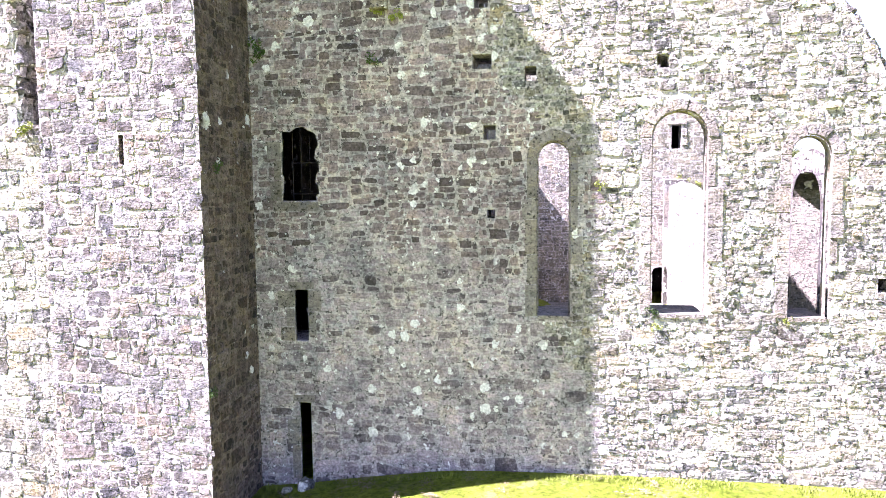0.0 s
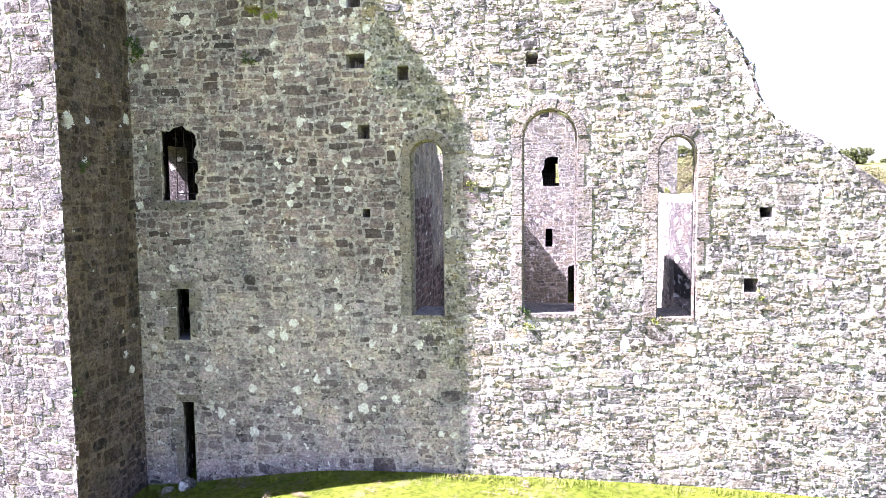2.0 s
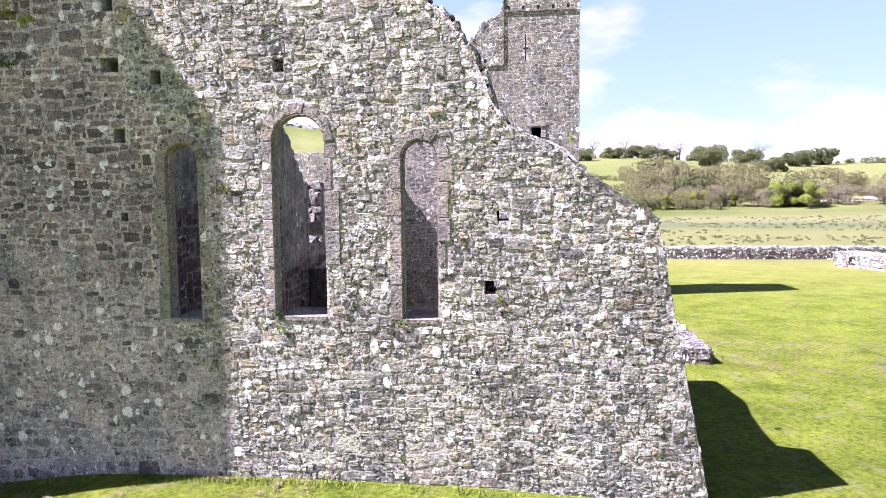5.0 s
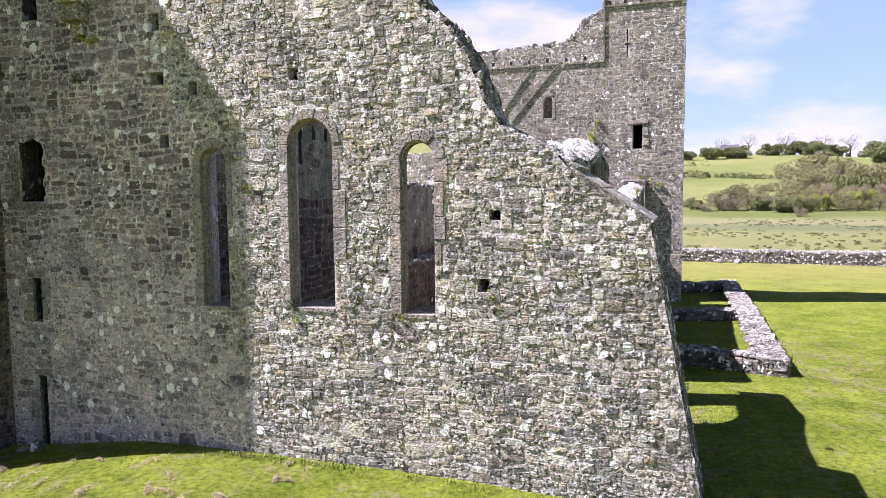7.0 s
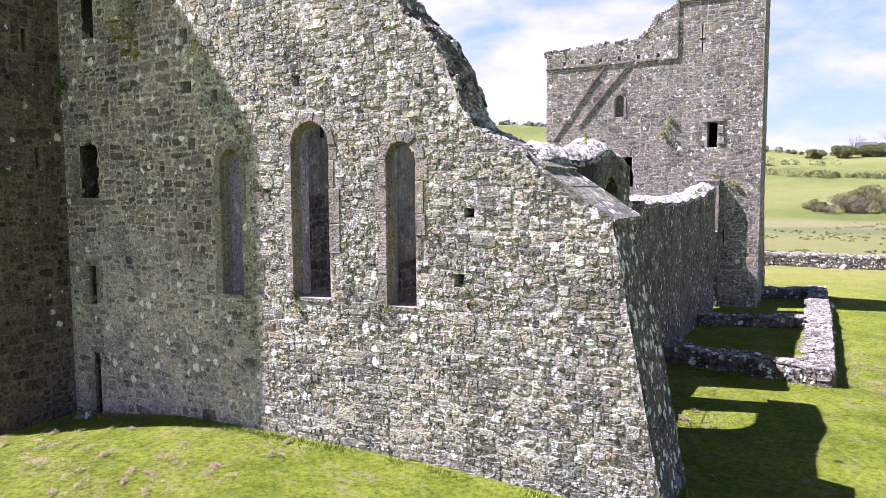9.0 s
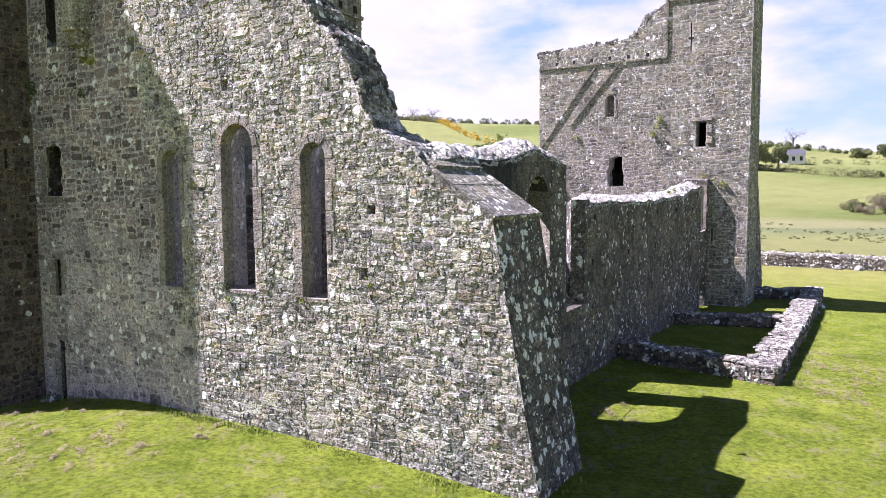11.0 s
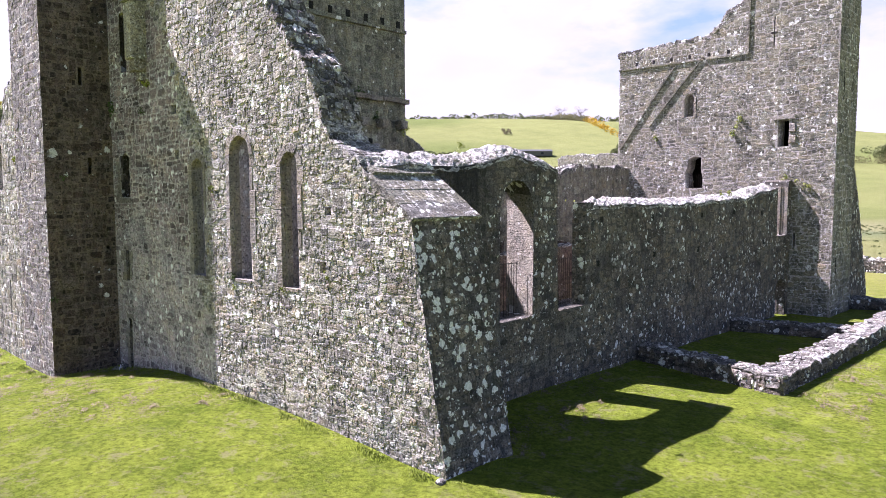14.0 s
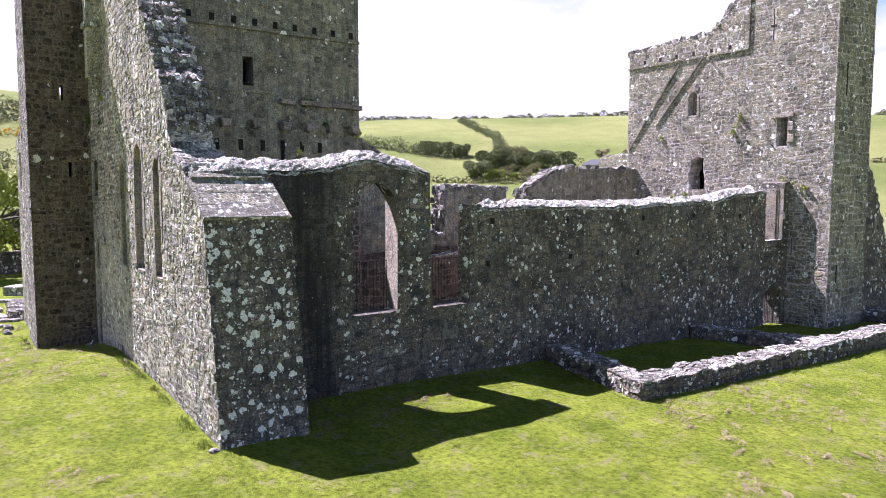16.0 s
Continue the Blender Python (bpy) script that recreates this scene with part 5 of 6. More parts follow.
ruin_slot = empty("ruin_slot", (35.9, 67.1, -0.6), "small dark square opening in the whitewashed ruin", "opening")
# A near-black block paints the shade of the opening.
block(ruin_face, rect(2.1, 2.75, -0.75, -0.1), -0.1, 0.1, 0.01, M_BLACK, ruin_slot, "recess").matrix_parent_inverse = Matrix.Translation(-ruin_slot.location)

# ---- nave floor ----
nave_floor = part("nave_floor", prism_bm(Face((0, 0, 0), (1, 0, 0), (0, 1, 0), (0, 0, 1)), rect(-1.6, 6.95, 15.95, 45.0), [], 0.5, None, 0.0), M_LIME)
for v in nave_floor.data.vertices:
    v.co.z += -0.25 if v.co.y < 30 else -1.0
tagged(nave_floor, "pale gravel floor inside the roofless nave", "floor", kind="structure")


# ---- plants ----
def leaf_cloud(centres, radii, count, size, r, squash=1.0):
    """Many small leaves spread through overlapping lobes, thicker towards their outside."""
    k = r.integers(len(centres), size=count)
    d = r.normal(size=(count, 3))
    d /= np.linalg.norm(d, axis=1)[:, None]
    rad = np.asarray(radii)[k] * r.uniform(0.55, 1.06, count) ** 0.6
    p = np.asarray(centres)[k] + d * rad[:, None] * np.array([1, 1, squash])
    a = r.normal(size=(count, 3))
    a /= np.linalg.norm(a, axis=1)[:, None]
    b = np.cross(a, r.normal(size=(count, 3)))
    b /= np.linalg.norm(b, axis=1)[:, None]
    s = size * r.uniform(0.6, 1.4, count)[:, None]
    verts = np.stack([p - a * s, p + b * s * 0.55, p + a * s, p - b * s * 0.55], 1).reshape(-1, 3)
    return verts, [(4 * i, 4 * i + 1, 4 * i + 2, 4 * i + 3) for i in range(count)]


def tree(name, at, high, spread, material, leaves, size, seed, label, category="tree", bare=0.25, boughs=9):
    """A tapered trunk with limbs, and a crown of leafy lobes."""
    r = np.random.default_rng(seed)
    x, y = at
    top = empty(name, (x, y, ground_z(x, y) - 0.2), label, category)
    bm = bmesh.new()
    trunk_top = Vector((r.normal(0, 0.03) * high, r.normal(0, 0.03) * high, high * 0.55))
    q = trunk_top.to_track_quat("Z", "Y").to_matrix().to_4x4()
    bmesh.ops.create_cone(bm, segments=8, radius1=high * 0.035, radius2=high * 0.015, depth=trunk_top.length, matrix=Matrix.Translation(trunk_top / 2) @ q)
    lobes, radii = [], []
    for i in range(boughs):
        a = 2.4 * i + r.uniform(-0.4, 0.4)
        f = r.uniform(0.35, 1.0)
        end = Vector((math.cos(a) * spread * 0.55 * f, math.sin(a) * spread * 0.55 * f, high * r.uniform(bare + 0.2, 0.84)))
        start = trunk_top * r.uniform(0.35, 0.9)
        d = end - start
        bmesh.ops.create_cone(bm, segments=5, radius1=high * 0.012, radius2=high * 0.004, depth=d.length,
                              matrix=Matrix.Translation((start + end) / 2) @ d.to_track_quat("Z", "Y").to_matrix().to_4x4())
        lobes.append(tuple(end))
        radii.append(min(spread, high) * r.uniform(0.16, 0.27) * (1.0 if boughs < 20 else 0.78))
    part("trunk", bm, M_BARK, top)
    v, f = leaf_cloud(lobes, radii, leaves, size, r, 0.85)
    mesh_object("crown", v, f, material, top)
    return top


def scatter(model, places, seed):
    r = random.Random(seed)
    for x, y, s in places:
        copy_thing(model, Matrix.LocRotScale((x, y, ground_z(x, y) - 0.2), Euler((0, 0, r.uniform(0, 6.28))), (s * r.uniform(0.9, 1.15), s * r.uniform(0.9, 1.15), s * r.uniform(0.9, 1.1))))


def hedge(name, line, high, wide, material, seed, label, step=1.5, leaves=70, size=0.3, category="hedge"):
    r = np.random.default_rng(seed)
    c, rad = [], []
    for (a, b), (d, e) in zip(line, line[1:]):
        n = max(2, int(math.hypot(d - a, e - b) / step))
        for i in range(n):
            f = (i + r.uniform(0, 1)) / n
            x, y = a + (d - a) * f + r.normal(0, wide * 0.3), b + (e - b) * f + r.normal(0, wide * 0.3)
            h = high * r.uniform(0.5, 1.25)
            c.append((x, y, ground_z(x, y) + h * 0.4)), rad.append(h * 0.6)
    v, f = leaf_cloud(c, rad, leaves * len(c), size, r, 0.9)
    ob = mesh_object(name, v, f, material)
    return tagged(ob, label, category, kind="stuff")


hawthorn = tree("tree", (-45.5, 12.5), 10.0, 16.0, M_LEAF_LIGHT, 42000, 0.17, 1, "leafy bright green tree behind the dark boundary wall", bare=-0.12, boughs=42)
oak = tree("tree", (-192, 190), 10.0, 12.0, M_TREE, 10000, 0.3, 2, "round dark green field tree", bare=-0.05, boughs=19)
scrub = tree("shrub", (55, 240), 8.5, 10.0, M_TREE_OLIVE, 7500, 0.17, 3, "tall olive scrub with bare twigs", "shrub", 0.0, 16)
willow = tree("shrub", (60, 214), 6.5, 9.0, M_TWIG, 7000, 0.14, 9, "leafless grey-brown willow scrub", "shrub", 0.0, 16)
ash = tree("tree", (47, 452), 13.0, 11.0, M_BARE, 900, 0.16, 10, "bare grey field tree on the skyline", bare=0.15)
scatter(willow, [(20, 206, 0.8), (30, 208, 0.7), (72, 210, 0.9), (86, 206, 0.8), (95, 214, 1.0), (105, 209, 0.9), (115, 216, 1.0), (126, 214, 1.1), (52, 216, 0.9), (42, 204, 0.6), (140, 214, 1.0), (-217, 304, 0.6), (-179, 238, 0.6), (-170, 245, 0.6), (56, 276, 1.4), (46, 250, 1.0), (16, 202, 0.45), (24, 204, 0.5), (37, 186, 0.35)], 15)
scatter(ash, [(30, 430, 0.9), (66, 452, 1.0), (88, 462, 1.1), (104, 474, 1.0), (-20, 430, 0.9), (124, 466, 1.1), (140, 430, 1.0), (-262, 420, 0.8), (-240, 412, 0.75), (-390, 330, 0.7)], 16)
pine = tree("tree", (-23, 315), 13.0, 10.0, M_TREE, 7000, 0.27, 4, "dark conifer on the far field edge", bare=0.0, boughs=22)
hedge("hedgerow", [(-70, 316), (-40, 320), (-8, 312), (20, 306)], 3.6, 3, M_TREE_OLIVE, 36, "scrubby hedge under the far trees", 1.5, 80, 0.25)
scatter(oak, [(24, 221, 0.55), (30, 205, 0.4), (36, 200, 0.55), (14, 208, 0.35), (101, 385, 1.3), (118, 341, 0.9), (56, 228, 0.9), (-180, 172, 0.8), (-186, 194, 0.8), (-178, 200, 0.9), (-173, 208, 0.9), (-220, 194, 0.7), (-228, 190, 0.75), (-235, 187, 0.7), (-120, 275, 1.2), (-126, 270, 0.9), (12, 403, 0.7), (25, 408, 0.8),
              (37, 413, 0.9), (58, 440, 0.8), (71, 462, 0.9), (80, 455, 1.0), (95, 470, 0.9), (115, 470, 0.9), (81, 211, 1.0), (-30, 330, 1.0), (-41, 325, 0.9), (130, 420, 1.1), (150, 400, 1.0), (170, 420, 1.2),
              (-239, 51, 0.7), (-263, 59, 0.6), (-321, 60, 0.9), (-367, 86, 1.0), (-340, 70, 0.8), (-330, 95, 0.7), (-60, 30, 0.5), (-250, 80, 0.6)], 5)
scatter(hawthorn, [(81, 208, 0.8), (44, 206, 0.45), (53, 212, 0.5), (66, 214, 0.4), (-49, 3, 0.85), (-58, 30, 0.7), (-174, 175, 0.42), (-168, 180, 0.3)], 6)
scatter(scrub, [(23, 215, 0.9), (33, 222, 0.8), (40, 212, 0.7), (46, 232, 1.3), (50, 205, 0.6), (62, 236, 1.4), (66, 212, 0.9), (74, 227, 1.0), (78, 250, 1.2), (84, 216, 0.8), (92, 236, 1.1), (100, 222, 1.0), (108, 245, 1.2),
                (118, 230, 1.0), (71, 245, 1.0), (28, 208, 0.6), (-172, 180, 0.6), (-166, 186, 0.7), (-150, 215, 0.6), (-188, 200, 0.8), (38, 205, 0.5), (57, 203, 0.5), (130, 240, 1.1), (142, 225, 1.0), (53, 286, 1.5), (60, 271, 1.3), (48, 262, 1.0), (67, 262, 1.1), (76, 275, 1.2), (86, 268, 1.2), (-186, 196, 1.0), (-196, 204, 0.9), (12, 214, 0.4), (44, 206, 0.5)], 7)
scatter(pine, [(-388, 63, 0.45), (-402, 71, 0.5), (-392, 67, 0.4), (-30, 318, 0.9), (-16, 322, 0.8), (-36, 312, 0.8)], 8)
hedge("hedgerow", [(-290, 170), (-276, 173), (-251, 180), (-228, 183), (-216, 190)], 6.0, 4, M_TREE, 11, "dark hedgerow trees on the hillside", 1.6, 150, 0.32)
hedge("hedgerow", [(-311, 261), (-275, 246), (-250, 237), (-230, 224), (-216, 213), (-200, 202), (-186, 191)], 4.0, 3, M_TREE, 12, "thick hedgerow running down the hill", 1.4, 110, 0.28)
hedge("hedgerow", [(-192, 188), (-182, 194), (-174, 200), (-165, 208)], 5.5, 4, M_TREE, 36, "bank of dark trees at the hill foot", 1.4, 150, 0.3)
hedge("hedgerow", [(-190, 150), (-164, 173), (-149, 219), (-120, 270), (-60, 300)], 2.2, 1.5, M_TREE_OLIVE, 13, "field hedge at the foot of the hill")
hedge("hedgerow", [(-420, 250), (-395, 310), (-350, 365), (-290, 415), (-220, 455), (-140, 490)], 4.6, 5, M_TREE, 14, "line of small trees on the hill crest", 2.6, 170, 0.5)
hedge("hedgerow", [(8, 313), (26, 308), (43, 302), (60, 300)], 2.6, 1.5, M_TREE, 15, "clipped dark field hedge", 1.6, 110)
hedge("hedgerow", [(-60, 440), (0, 430), (40, 430), (90, 470), (160, 450), (260, 380)], 3.2, 6, M_TREE, 16, "far tree line along the fields", 3.0, 170, 0.45)
hedge("hedgerow", [(-60, 350), (-10, 355), (20, 360)], 3.5, 2, M_TREE, 17, "far field hedge", 3.0)
hedge("scrub_belt", [(15, 205), (60, 206), (110, 215), (170, 220)], 2.0, 7, M_TREE_OLIVE, 18, "belt of olive scrub and reeds", 2.2, 70, 0.2, "scrub")
hedge("gorse", [(-221, 390), (-183, 350), (-159, 331), (-141, 316)], 4.0, 3, M_GORSE, 19, "yellow gorse in bloom on the hill", 3.0, 50, 0.4, "gorse")
hedge("hedgerow", [(-300, 430), (-250, 412), (-221, 390)], 4.5, 4, M_TREE_OLIVE, 34, "olive thorn hedge below the crest", 2.5, 150, 0.45)
hedge("hedgerow", [(-141, 316), (-128, 296), (-122, 280)], 6.0, 5, M_TREE, 35, "thick green hedge at the hill foot", 2.5, 90, 0.4)
hedge("scrub_belt", [(-252, 20), (-256, 34), (-263, 42)], 5.0, 3, M_TREE, 23, "dark thorn hedge on the hillside", 2.0, 60, 0.4, "scrub")
hedge("scrub_belt", [(-263, 44), (-268, 58), (-272, 70)], 3.0, 2, M_TREE, 24, "dark thorn hedge on the hillside", 2.0, 50, 0.35, "scrub")
hedge("scrub_belt", [(-240, 28), (-244, 40), (-240, 52), (-232, 60)], 5.0, 5, M_TREE, 25, "dark bushes under the hill", 3.0, 60, 0.4, "scrub")
hedge("scrub_belt", [(-322, 20), (-330, 36), (-340, 54), (-350, 70)], 7.0, 12, M_TREE, 26, "dark scrub on the hillside", 3.0, 130, 0.5, "scrub")
hedge("scrub_belt", [(-345, 20), (-355, 45), (-372, 66), (-385, 90)], 6.0, 12, M_TREE_OLIVE, 27, "olive scrub on the hillside", 3.0, 120, 0.5, "scrub")
hedge("scrub_belt", [(-318, 24), (-325, 44), (-340, 60)], 3.5, 8, M_TWIG, 28, "grey bramble scrub on the hillside", 3.0, 60, 0.4, "scrub")
hedge("gorse", [(-288, 20), (-299, 34), (-310, 44), (-318, 50)], 2.4, 3, M_GORSE, 29, "yellow gorse in bloom on the hill", 2.2, 50, 0.4, "gorse")
hedge("gorse", [(-405, 70), (-425, 82), (-430, 95)], 3.0, 5, M_GORSE, 30, "yellow gorse in bloom on the hill", 2.5, 50, 0.5, "gorse")
hedge("gorse", [(-400, 60), (-380, 110), (-400, 160)], 3.0, 14, M_GORSE, 20, "yellow gorse in bloom on the hill", 4.0, 30, 0.6, "gorse")
hedge("scrub_belt", [(-320, 30), (-330, 80), (-380, 130)], 5.0, 20, M_TREE, 21, "dark scrub on the hillside", 5.0, 60, 0.6, "scrub")
hedge("hedgerow", [(-240, 20), (-245, 60), (-230, 100), (-200, 140)], 3.0, 2, M_TREE, 22, "hedge at the hill foot", 2.5)


def rushes():
    """Dark rush tufts over the wet pasture."""
    r = np.random.default_rng(77)
    c, rad = [], []
    for x, y in r.uniform((-40, 84), (130, 175), (2600, 2)):
        if noise.noise((x * 0.05, y * 0.08, 2)) > -0.05:
            c.append((x, y, ground_z(x, y) + 0.1)), rad.append(r.uniform(0.14, 0.42))
    v, f = leaf_cloud(c, rad, 30 * len(c), 0.1, r, 0.4)
    return tagged(mesh_object("rushes", v, f, M_RUSH), "dark rush tufts in the wet pasture", "rushes", kind="stuff")


rushes()


def wall_plant(face, u, v, size, material, seed, label="small fern growing from the wall joint"):
    """A tuft of drooping fronds rooted in a joint."""
    r = np.random.default_rng(seed)
    lobes = [(r.normal(0, 0.3) * size, r.normal(-0.1, 0.25) * size, r.uniform(0.05, 0.3) * size) for _ in range(6)]
    v0, faces = leaf_cloud(lobes, [size * 0.22] * 6, 150, size * 0.085, r)
    verts = [face.at(u + q[0], v + q[1], max(q[2], 0.0)) for q in v0]
    top = empty("wall_plant", (0, 0, 0), label, "plant", "wall plants")
    mesh_object("foliage", verts, faces, material, top)["kind"] = "stuff"
    return top


for i, (f, u, v, s, m) in enumerate([
        (EAST, -6.3, 9.35, 0.5, M_LEAF), (EAST, -3.75, 8.98, 0.28, M_LEAF), (EAST, -3.25, 9.95, 0.3, M_LEAF_LIGHT), (EAST, -3.6, 10.0, 0.22, M_LEAF_LIGHT), (EAST, 1.0, 6.3, 0.22, M_LEAF_LIGHT), (EAST, 2.08, 3.66, 0.22, M_LEAF),
        (EAST, 2.15, 3.4, 0.18, M_LEAF_LIGHT), (EAST, 4.7, 3.55, 0.14, M_LEAF_LIGHT), (EAST, 6.66, 4.08, 0.16, M_LEAF_LIGHT), (T_SIDE, 13.0, 6.75, 0.24, M_LEAF), (T_SIDE, 12.5, 2.35, 0.22, M_LEAF), (L_RUIN, -10.2, 7.5, 0.35, M_LEAF_LIGHT),
        (N_SIDE, 22.6, 10.25, 0.5, M_LEAF), (N_SIDE, 21.7, 9.25, 0.35, M_LEAF), (N_SIDE, 23.5, 9.3, 0.35, M_LEAF), (N_SIDE, 25.2, 9.0, 0.5, M_LEAF_LIGHT), (WEST, 5.2, 10.2, 0.5, M_LEAF_LIGHT), (WEST, 5.0, 9.5, 0.4, M_LEAF_LIGHT), (WEST, 0.2, 9.5, 0.35, M_LEAF_LIGHT),
        (WEST, 8.0, 6.9, 0.5, M_LEAF_LIGHT), (WEST, 8.9, 6.4, 0.4, M_LEAF_LIGHT), (SOUTH, 36.2, 6.1, 0.35, M_LEAF_LIGHT), (SOUTH, 35.4, 6.0, 0.3, M_LEAF_LIGHT), (SOUTH, 18.0, 7.42, 0.25, M_LEAF_LIGHT)]):
    wall_plant(f, u, v, s, m, 200 + i)
ivy = hedge("ivy", [(7.1, 24.6), (7.1, 28.0)], 0.01, 0.1, M_LEAF_LIGHT, 33, "light green ivy on the wall top", 0.3, 1, 0.06, "ivy")
for v in ivy.data.vertices:
    v.co.z += 6.25


def in_stone(x, y):
    return (-9.9 < x < -6.4 and y > 12.3) or (x < 8.3 and y > 14.68) or (x < 10.9 and 14.65 < y < 17.1) or (13.1 < x < 14.2 and 26.3 < y < 52.6) or (x < -9 and y > 12.4)


def lawn():
    """Grass blades of the mown lawn near the walls, longer at the foot of the stones."""
    r = np.random.default_rng(3)
    verts, faces = [], []

    def blade(x, y, h, w):
        a, lean = r.uniform(0, 6.283), r.uniform(0.2, 0.9) * h
        z = ground_z(x, y) - 0.01
        b = len(verts)
        c, d = math.cos(a) * w, math.sin(a) * w
        verts.extend([(x - c, y - d, z), (x + c, y + d, z), (x - d / w * lean, y + c / w * lean, z + h)])
        faces.append((b, b + 1, b + 2))

    for x, y in r.uniform((-14, 4), (32, 50), (110000, 2)):
        if not in_stone(x, y) and r.random() < min(1.0, 14.0 / max(4.0, math.hypot(x - 14, y - 6))):
            blade(x, y, r.uniform(0.02, 0.05), r.uniform(0.006, 0.013))
    for a, b, c, d, n in ((-6.5, 14.6, 10.6, 14.6, 5200), (-9.8, 12.25, -6.4, 12.25, 900), (-6.35, 12.4, -6.35, 14.7, 900), (10.95, 14.6, 10.95, 17.1, 500), (8.3, 17.1, 8.3, 28, 2200), (14.25, 26.4, 14.3, 52, 3000), (8.6, 27.6, 13.4, 26.4, 900), (12.9, 28, 12.9, 50, 1200)):
        for f in r.uniform(0, 1, n):
            q = abs(r.normal(0, 0.16))
            if noise.noise((f * abs(a - c + b - d) * 1.1, a, 6)) < r.uniform(-0.35, 0.3):
                continue
            x, y = a + (c - a) * f + (q if a == c or abs(a - c) < 0.1 else 0), b + (d - b) * f - (q if b == d else 0)
            blade(x, y, r.uniform(0.04, 0.13), r.uniform(0.006, 0.013))
    ob = mesh_object("grass", verts, faces, M_BLADE)
    return tagged(ob, "short mown grass with longer tufts along the walls", "grass", kind="stuff")


def clippings():
    r = np.random.default_rng(4)
    verts, faces = [], []
    for x0, y0 in r.uniform((-13, 3), (30, 34), (2900, 2)):
        if noise.noise((x0 * 0.12, y0 * 0.12, 9)) < -0.08:
            continue
        ang, size = r.normal(2.2, 0.5), r.uniform(0.06, 0.3)
        for i in range(int(r.uniform(35, 150))):
            p, q = r.normal(0, size), r.normal(0, size * 0.35)
            x, y = x0 + p * math.cos(ang) - q * math.sin(ang), y0 + p * math.sin(ang) + q * math.cos(ang)
            if in_stone(x, y):
                continue
            a, l, w = r.uniform(0, 6.283), r.uniform(0.02, 0.06), r.uniform(0.006, 0.015)
            z = ground_z(x, y) + 0.02 + 0.09 * r.uniform(0, 1) * math.exp(-(p * p + q * q * 8) / (2 * size * size))
            b = len(verts)
            c, d = math.cos(a), math.sin(a)
            verts.extend([(x - d * w, y + c * w, z), (x + d * w, y - c * w, z), (x + c * l, y + d * l, z + r.uniform(-0.01, 0.03))])
            faces.append((b, b + 1, b + 2))
    ob = mesh_object("dry_clippings", verts, faces, M_HAY)
    return tagged(ob, "strewn dry grass clippings on the lawn", "clippings", kind="stuff")


lawn()
clippings()


# ---- small stones and far houses ----
def rock(x, y, size, seed, material=M_STONE, label="grey stone lying in the grass", flat=0.7):
    r = random.Random(seed)
    bm = bmesh.new()
    bmesh.ops.create_icosphere(bm, subdivisions=2, radius=1.0)
    for v in bm.verts:
        v.co *= 1 + 0.35 * noise.noise(v.co * 1.3 + Vector((seed, 0, 0)))
        v.co = Vector((v.co.x * size, v.co.y * size * r.uniform(0.7, 0.72), v.co.z * size * flat))
    ob = part("rock", bm, material)
    ob.location, ob.rotation_euler = (x, y, ground_z(x, y) + size * flat * 0.3), (0, 0, r.uniform(0, 3))
    return tagged(ob, label, "rock", "loose rocks")


rock(-5.35, 14.4, 0.2, 1, M_STONE, "grey stone at the foot of the slit opening", 1.0)
rock(-5.75, 14.3, 0.14, 2)
rock(10.8, 14.55, 0.15, 3, M_LOWCAP, "pale footing stone at the buttress corner", 0.45)
for i, (x, y, sz) in enumerate([(13.9, 44.3, 0.3), (14.0, 47.0, 0.35), (13.6, 42.2, 0.25), (-11.4, 11.6, 0.25), (-12.6, 11.7, 0.3)]):
    rock(x, y, sz, 10 + i, M_LOWCAP, "pale lichen-covered stone in the grass", 0.7)


def slab(x, y, long, wide, high, turn, seed):
    """A long flat fallen stone with a broken edge."""
    r = random.Random(seed)
    n = 18
    ring = []
    for i in range(n):
        a = 2 * math.pi * i / n
        q = 1 / max(abs(math.cos(a)), abs(math.sin(a))) ** 0.8
        ring.append((0.5 * long * math.cos(a) * q * r.uniform(0.92, 1.03), 0.5 * wide * math.sin(a) * q * r.uniform(0.85, 1.05)))
    f = Face((0, 0, 0), (1, 0, 0), (0, 1, 0), (0, 0, 1))
    ob = block(f, ring, -0.2, high, 0.03, M_LOWCAP, None, "fallen_stone")
    ob.location, ob.rotation_euler = (x, y, ground_z(x, y)), (r.uniform(-0.02, 0.02), r.uniform(-0.02, 0.02), turn)
    return tagged(ob, "long flat lichen-covered stone lying in the grass", "stone", "fallen stones")


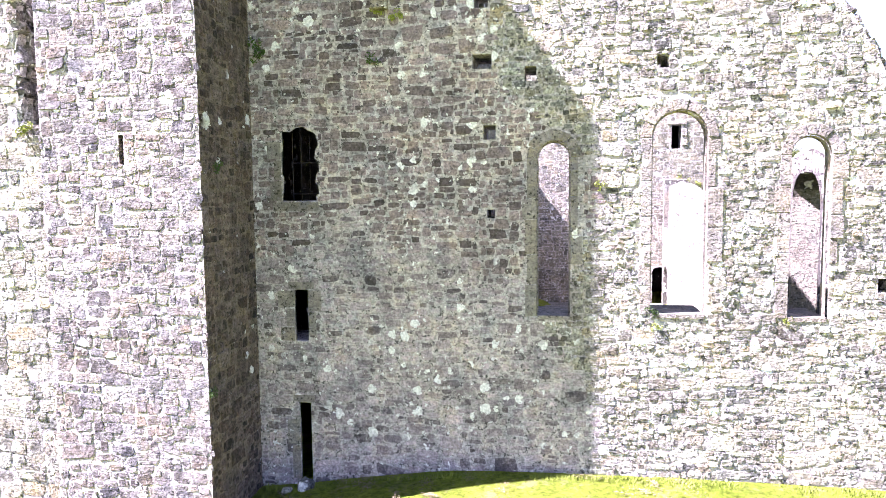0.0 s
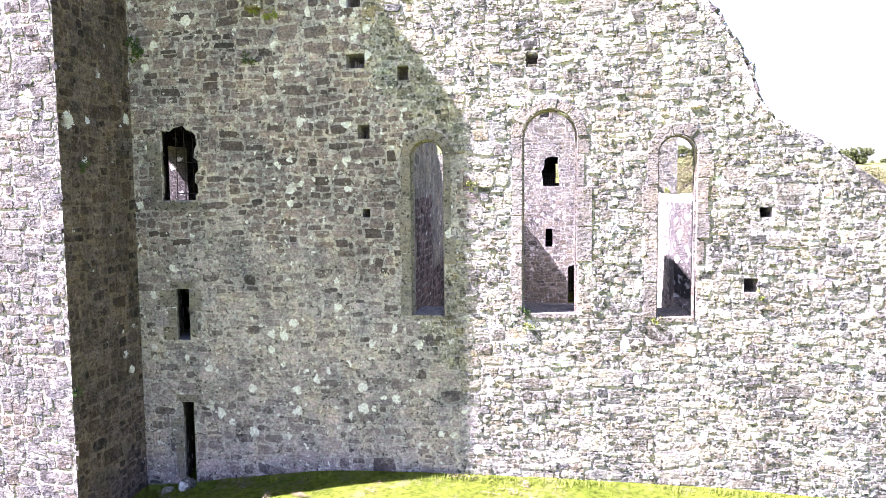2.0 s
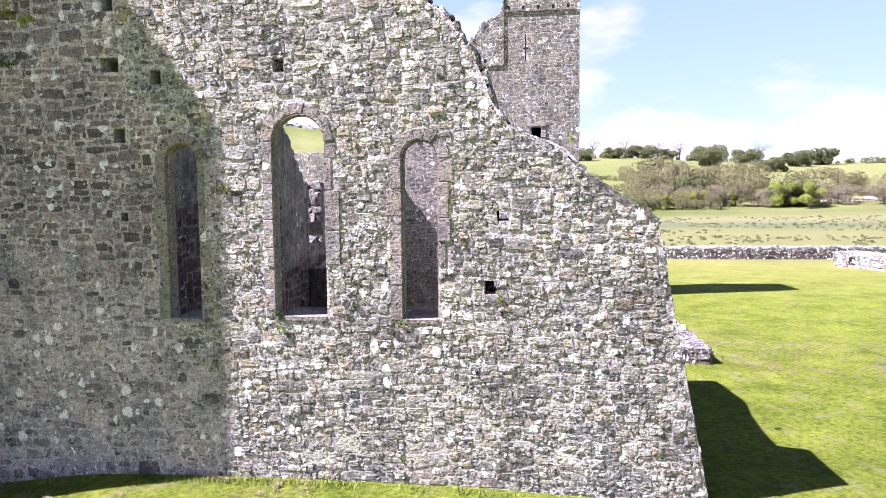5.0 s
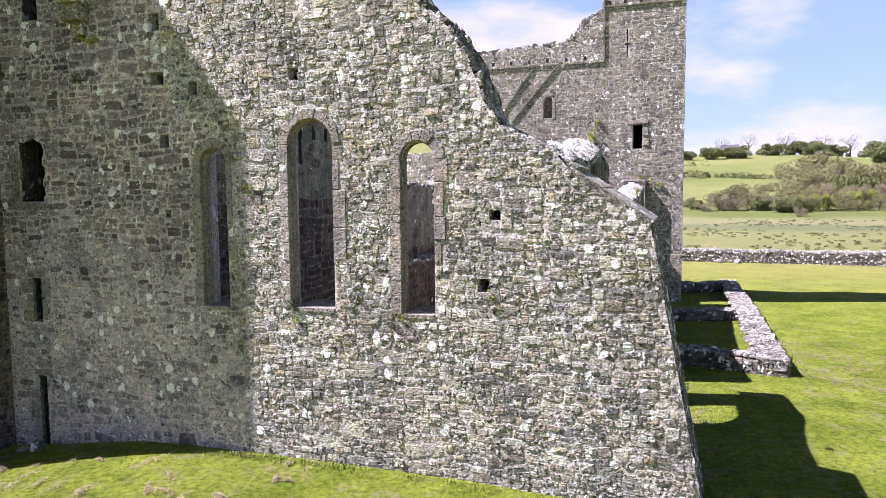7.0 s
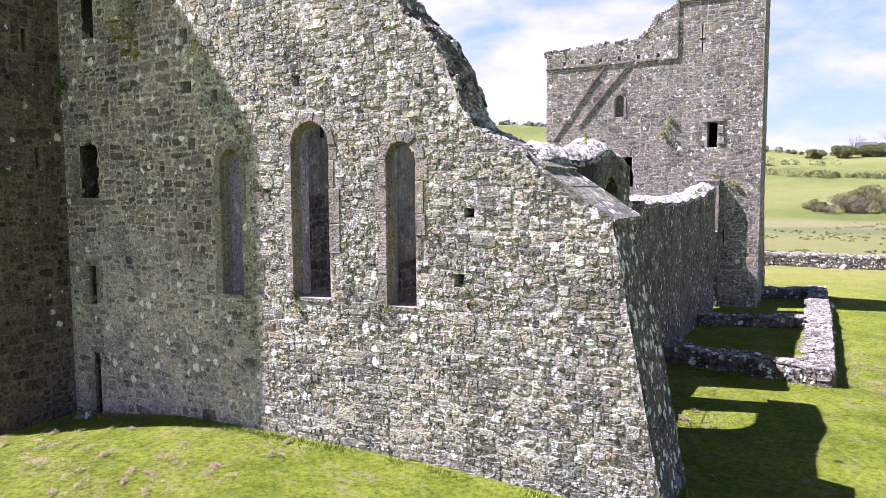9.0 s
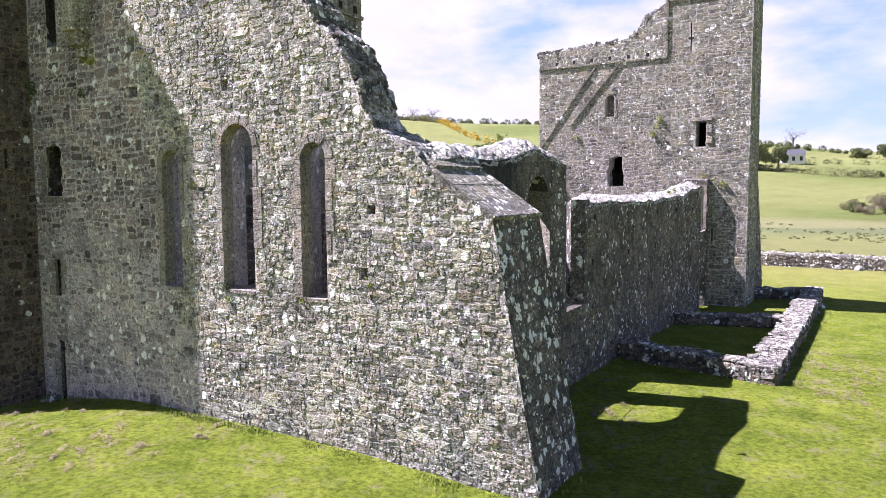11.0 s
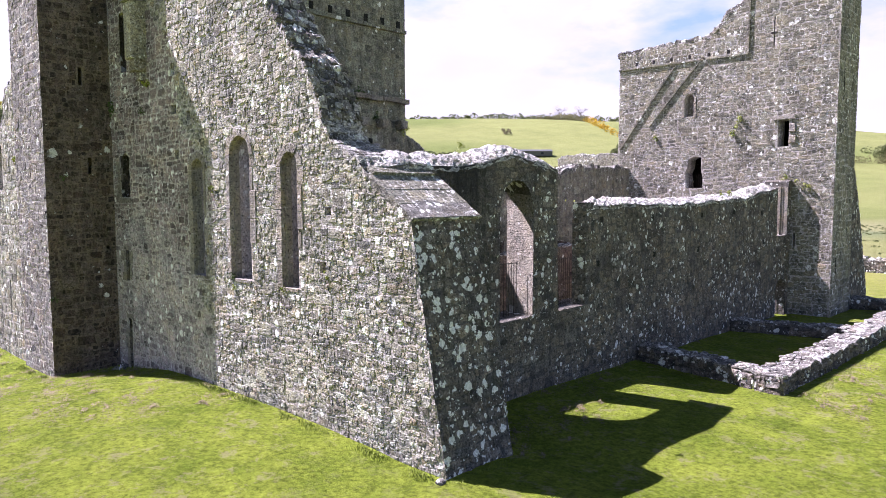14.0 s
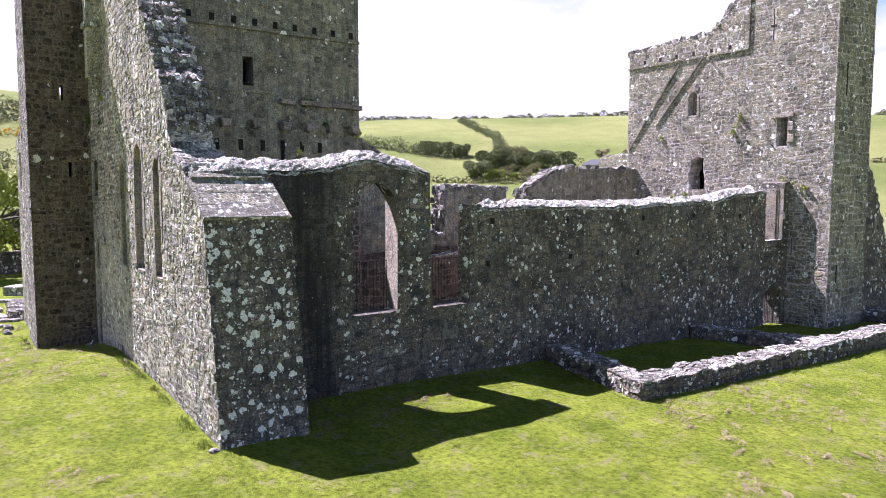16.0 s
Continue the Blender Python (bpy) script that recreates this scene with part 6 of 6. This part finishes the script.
for i, q in enumerate([(-25.6, 13.8, 3.2, 1.6, 0.55, 0.95), (-22.6, 11.3, 3.2, 0.6, 0.2, 1.37), (-16.5, 11.5, 1.6, 0.9, 0.15, 0.3), (-13.6, 11.0, 1.2, 0.8, 0.12, 0.8), (-19.5, 11.4, 1.8, 0.8, 0.18, 0.1), (-15.0, 11.9, 1.0, 0.6, 0.14, 1.2)]):
    slab(*q, 60 + i)


for x, sz in ((14.0, 0.4), (15.6, 0.45)):
    rock(x, 76.0, sz, int(x), M_CAP, "white boulder at the foot of the boundary wall", 0.8)


def house(name, x, y, long, deep, high, roof, turn, wall, label, windows=4, hip=0.0):
    top = empty(name, (x, y, ground_z(x, y) - 0.3), label, "house")
    top.rotation_euler = (0, 0, turn)
    bm = bmesh.new()
    bmesh.ops.create_cube(bm, size=1.0, matrix=Matrix.Translation((0, 0, high / 2)) @ Matrix.Diagonal((long, deep, high, 1)))
    part("wall", bm, wall, top)
    f = Face((0, 0, 0), (0, 1, 0), (0, 0, 1), (1, 0, 0))
    o = deep / 2 + 0.4
    ridge = part("roof", prism_bm(f, [(-o, high - 0.1), (o, high - 0.1), (0, high + roof)], [], long / 2 + 0.3, None, long / 2 + 0.3), M_ROOF, top)
    for v in ridge.data.vertices:
        if v.co.z > high:
            v.co.x -= math.copysign(hip, v.co.x)
    g = Face((0, -deep / 2, 0), (1, 0, 0), (0, 0, 1), (0, -1, 0))
    for i in range(windows):
        u = long * ((i + 0.5) / windows - 0.5)
        block(g, rect(u - 0.6, u + 0.6, high * 0.35, high * 0.8), -0.1, 0.05, 0.03, M_PANE, top, "window")
    return top


house("bungalow", -156, 217, 20, 8, 2.5, 2.1, 0.68, M_PEBBLE, "long low grey bungalow with hipped slate roof below the hill", 6, 3.5)
house("farm_shed", -167, 258, 18, 8, 2.2, 0.9, 0.82, M_SHED, "grey farm shed among trees", 2)
house("farmhouse", -13, 348, 9, 7, 4.0, 2.6, 0.2, M_WHITEWALL, "white farmhouse beyond the fields", 3)
house("cottage", 36, 440, 9, 7, 4.0, 2.6, -0.2, M_WHITEWALL, "white cottage among far trees", 3)
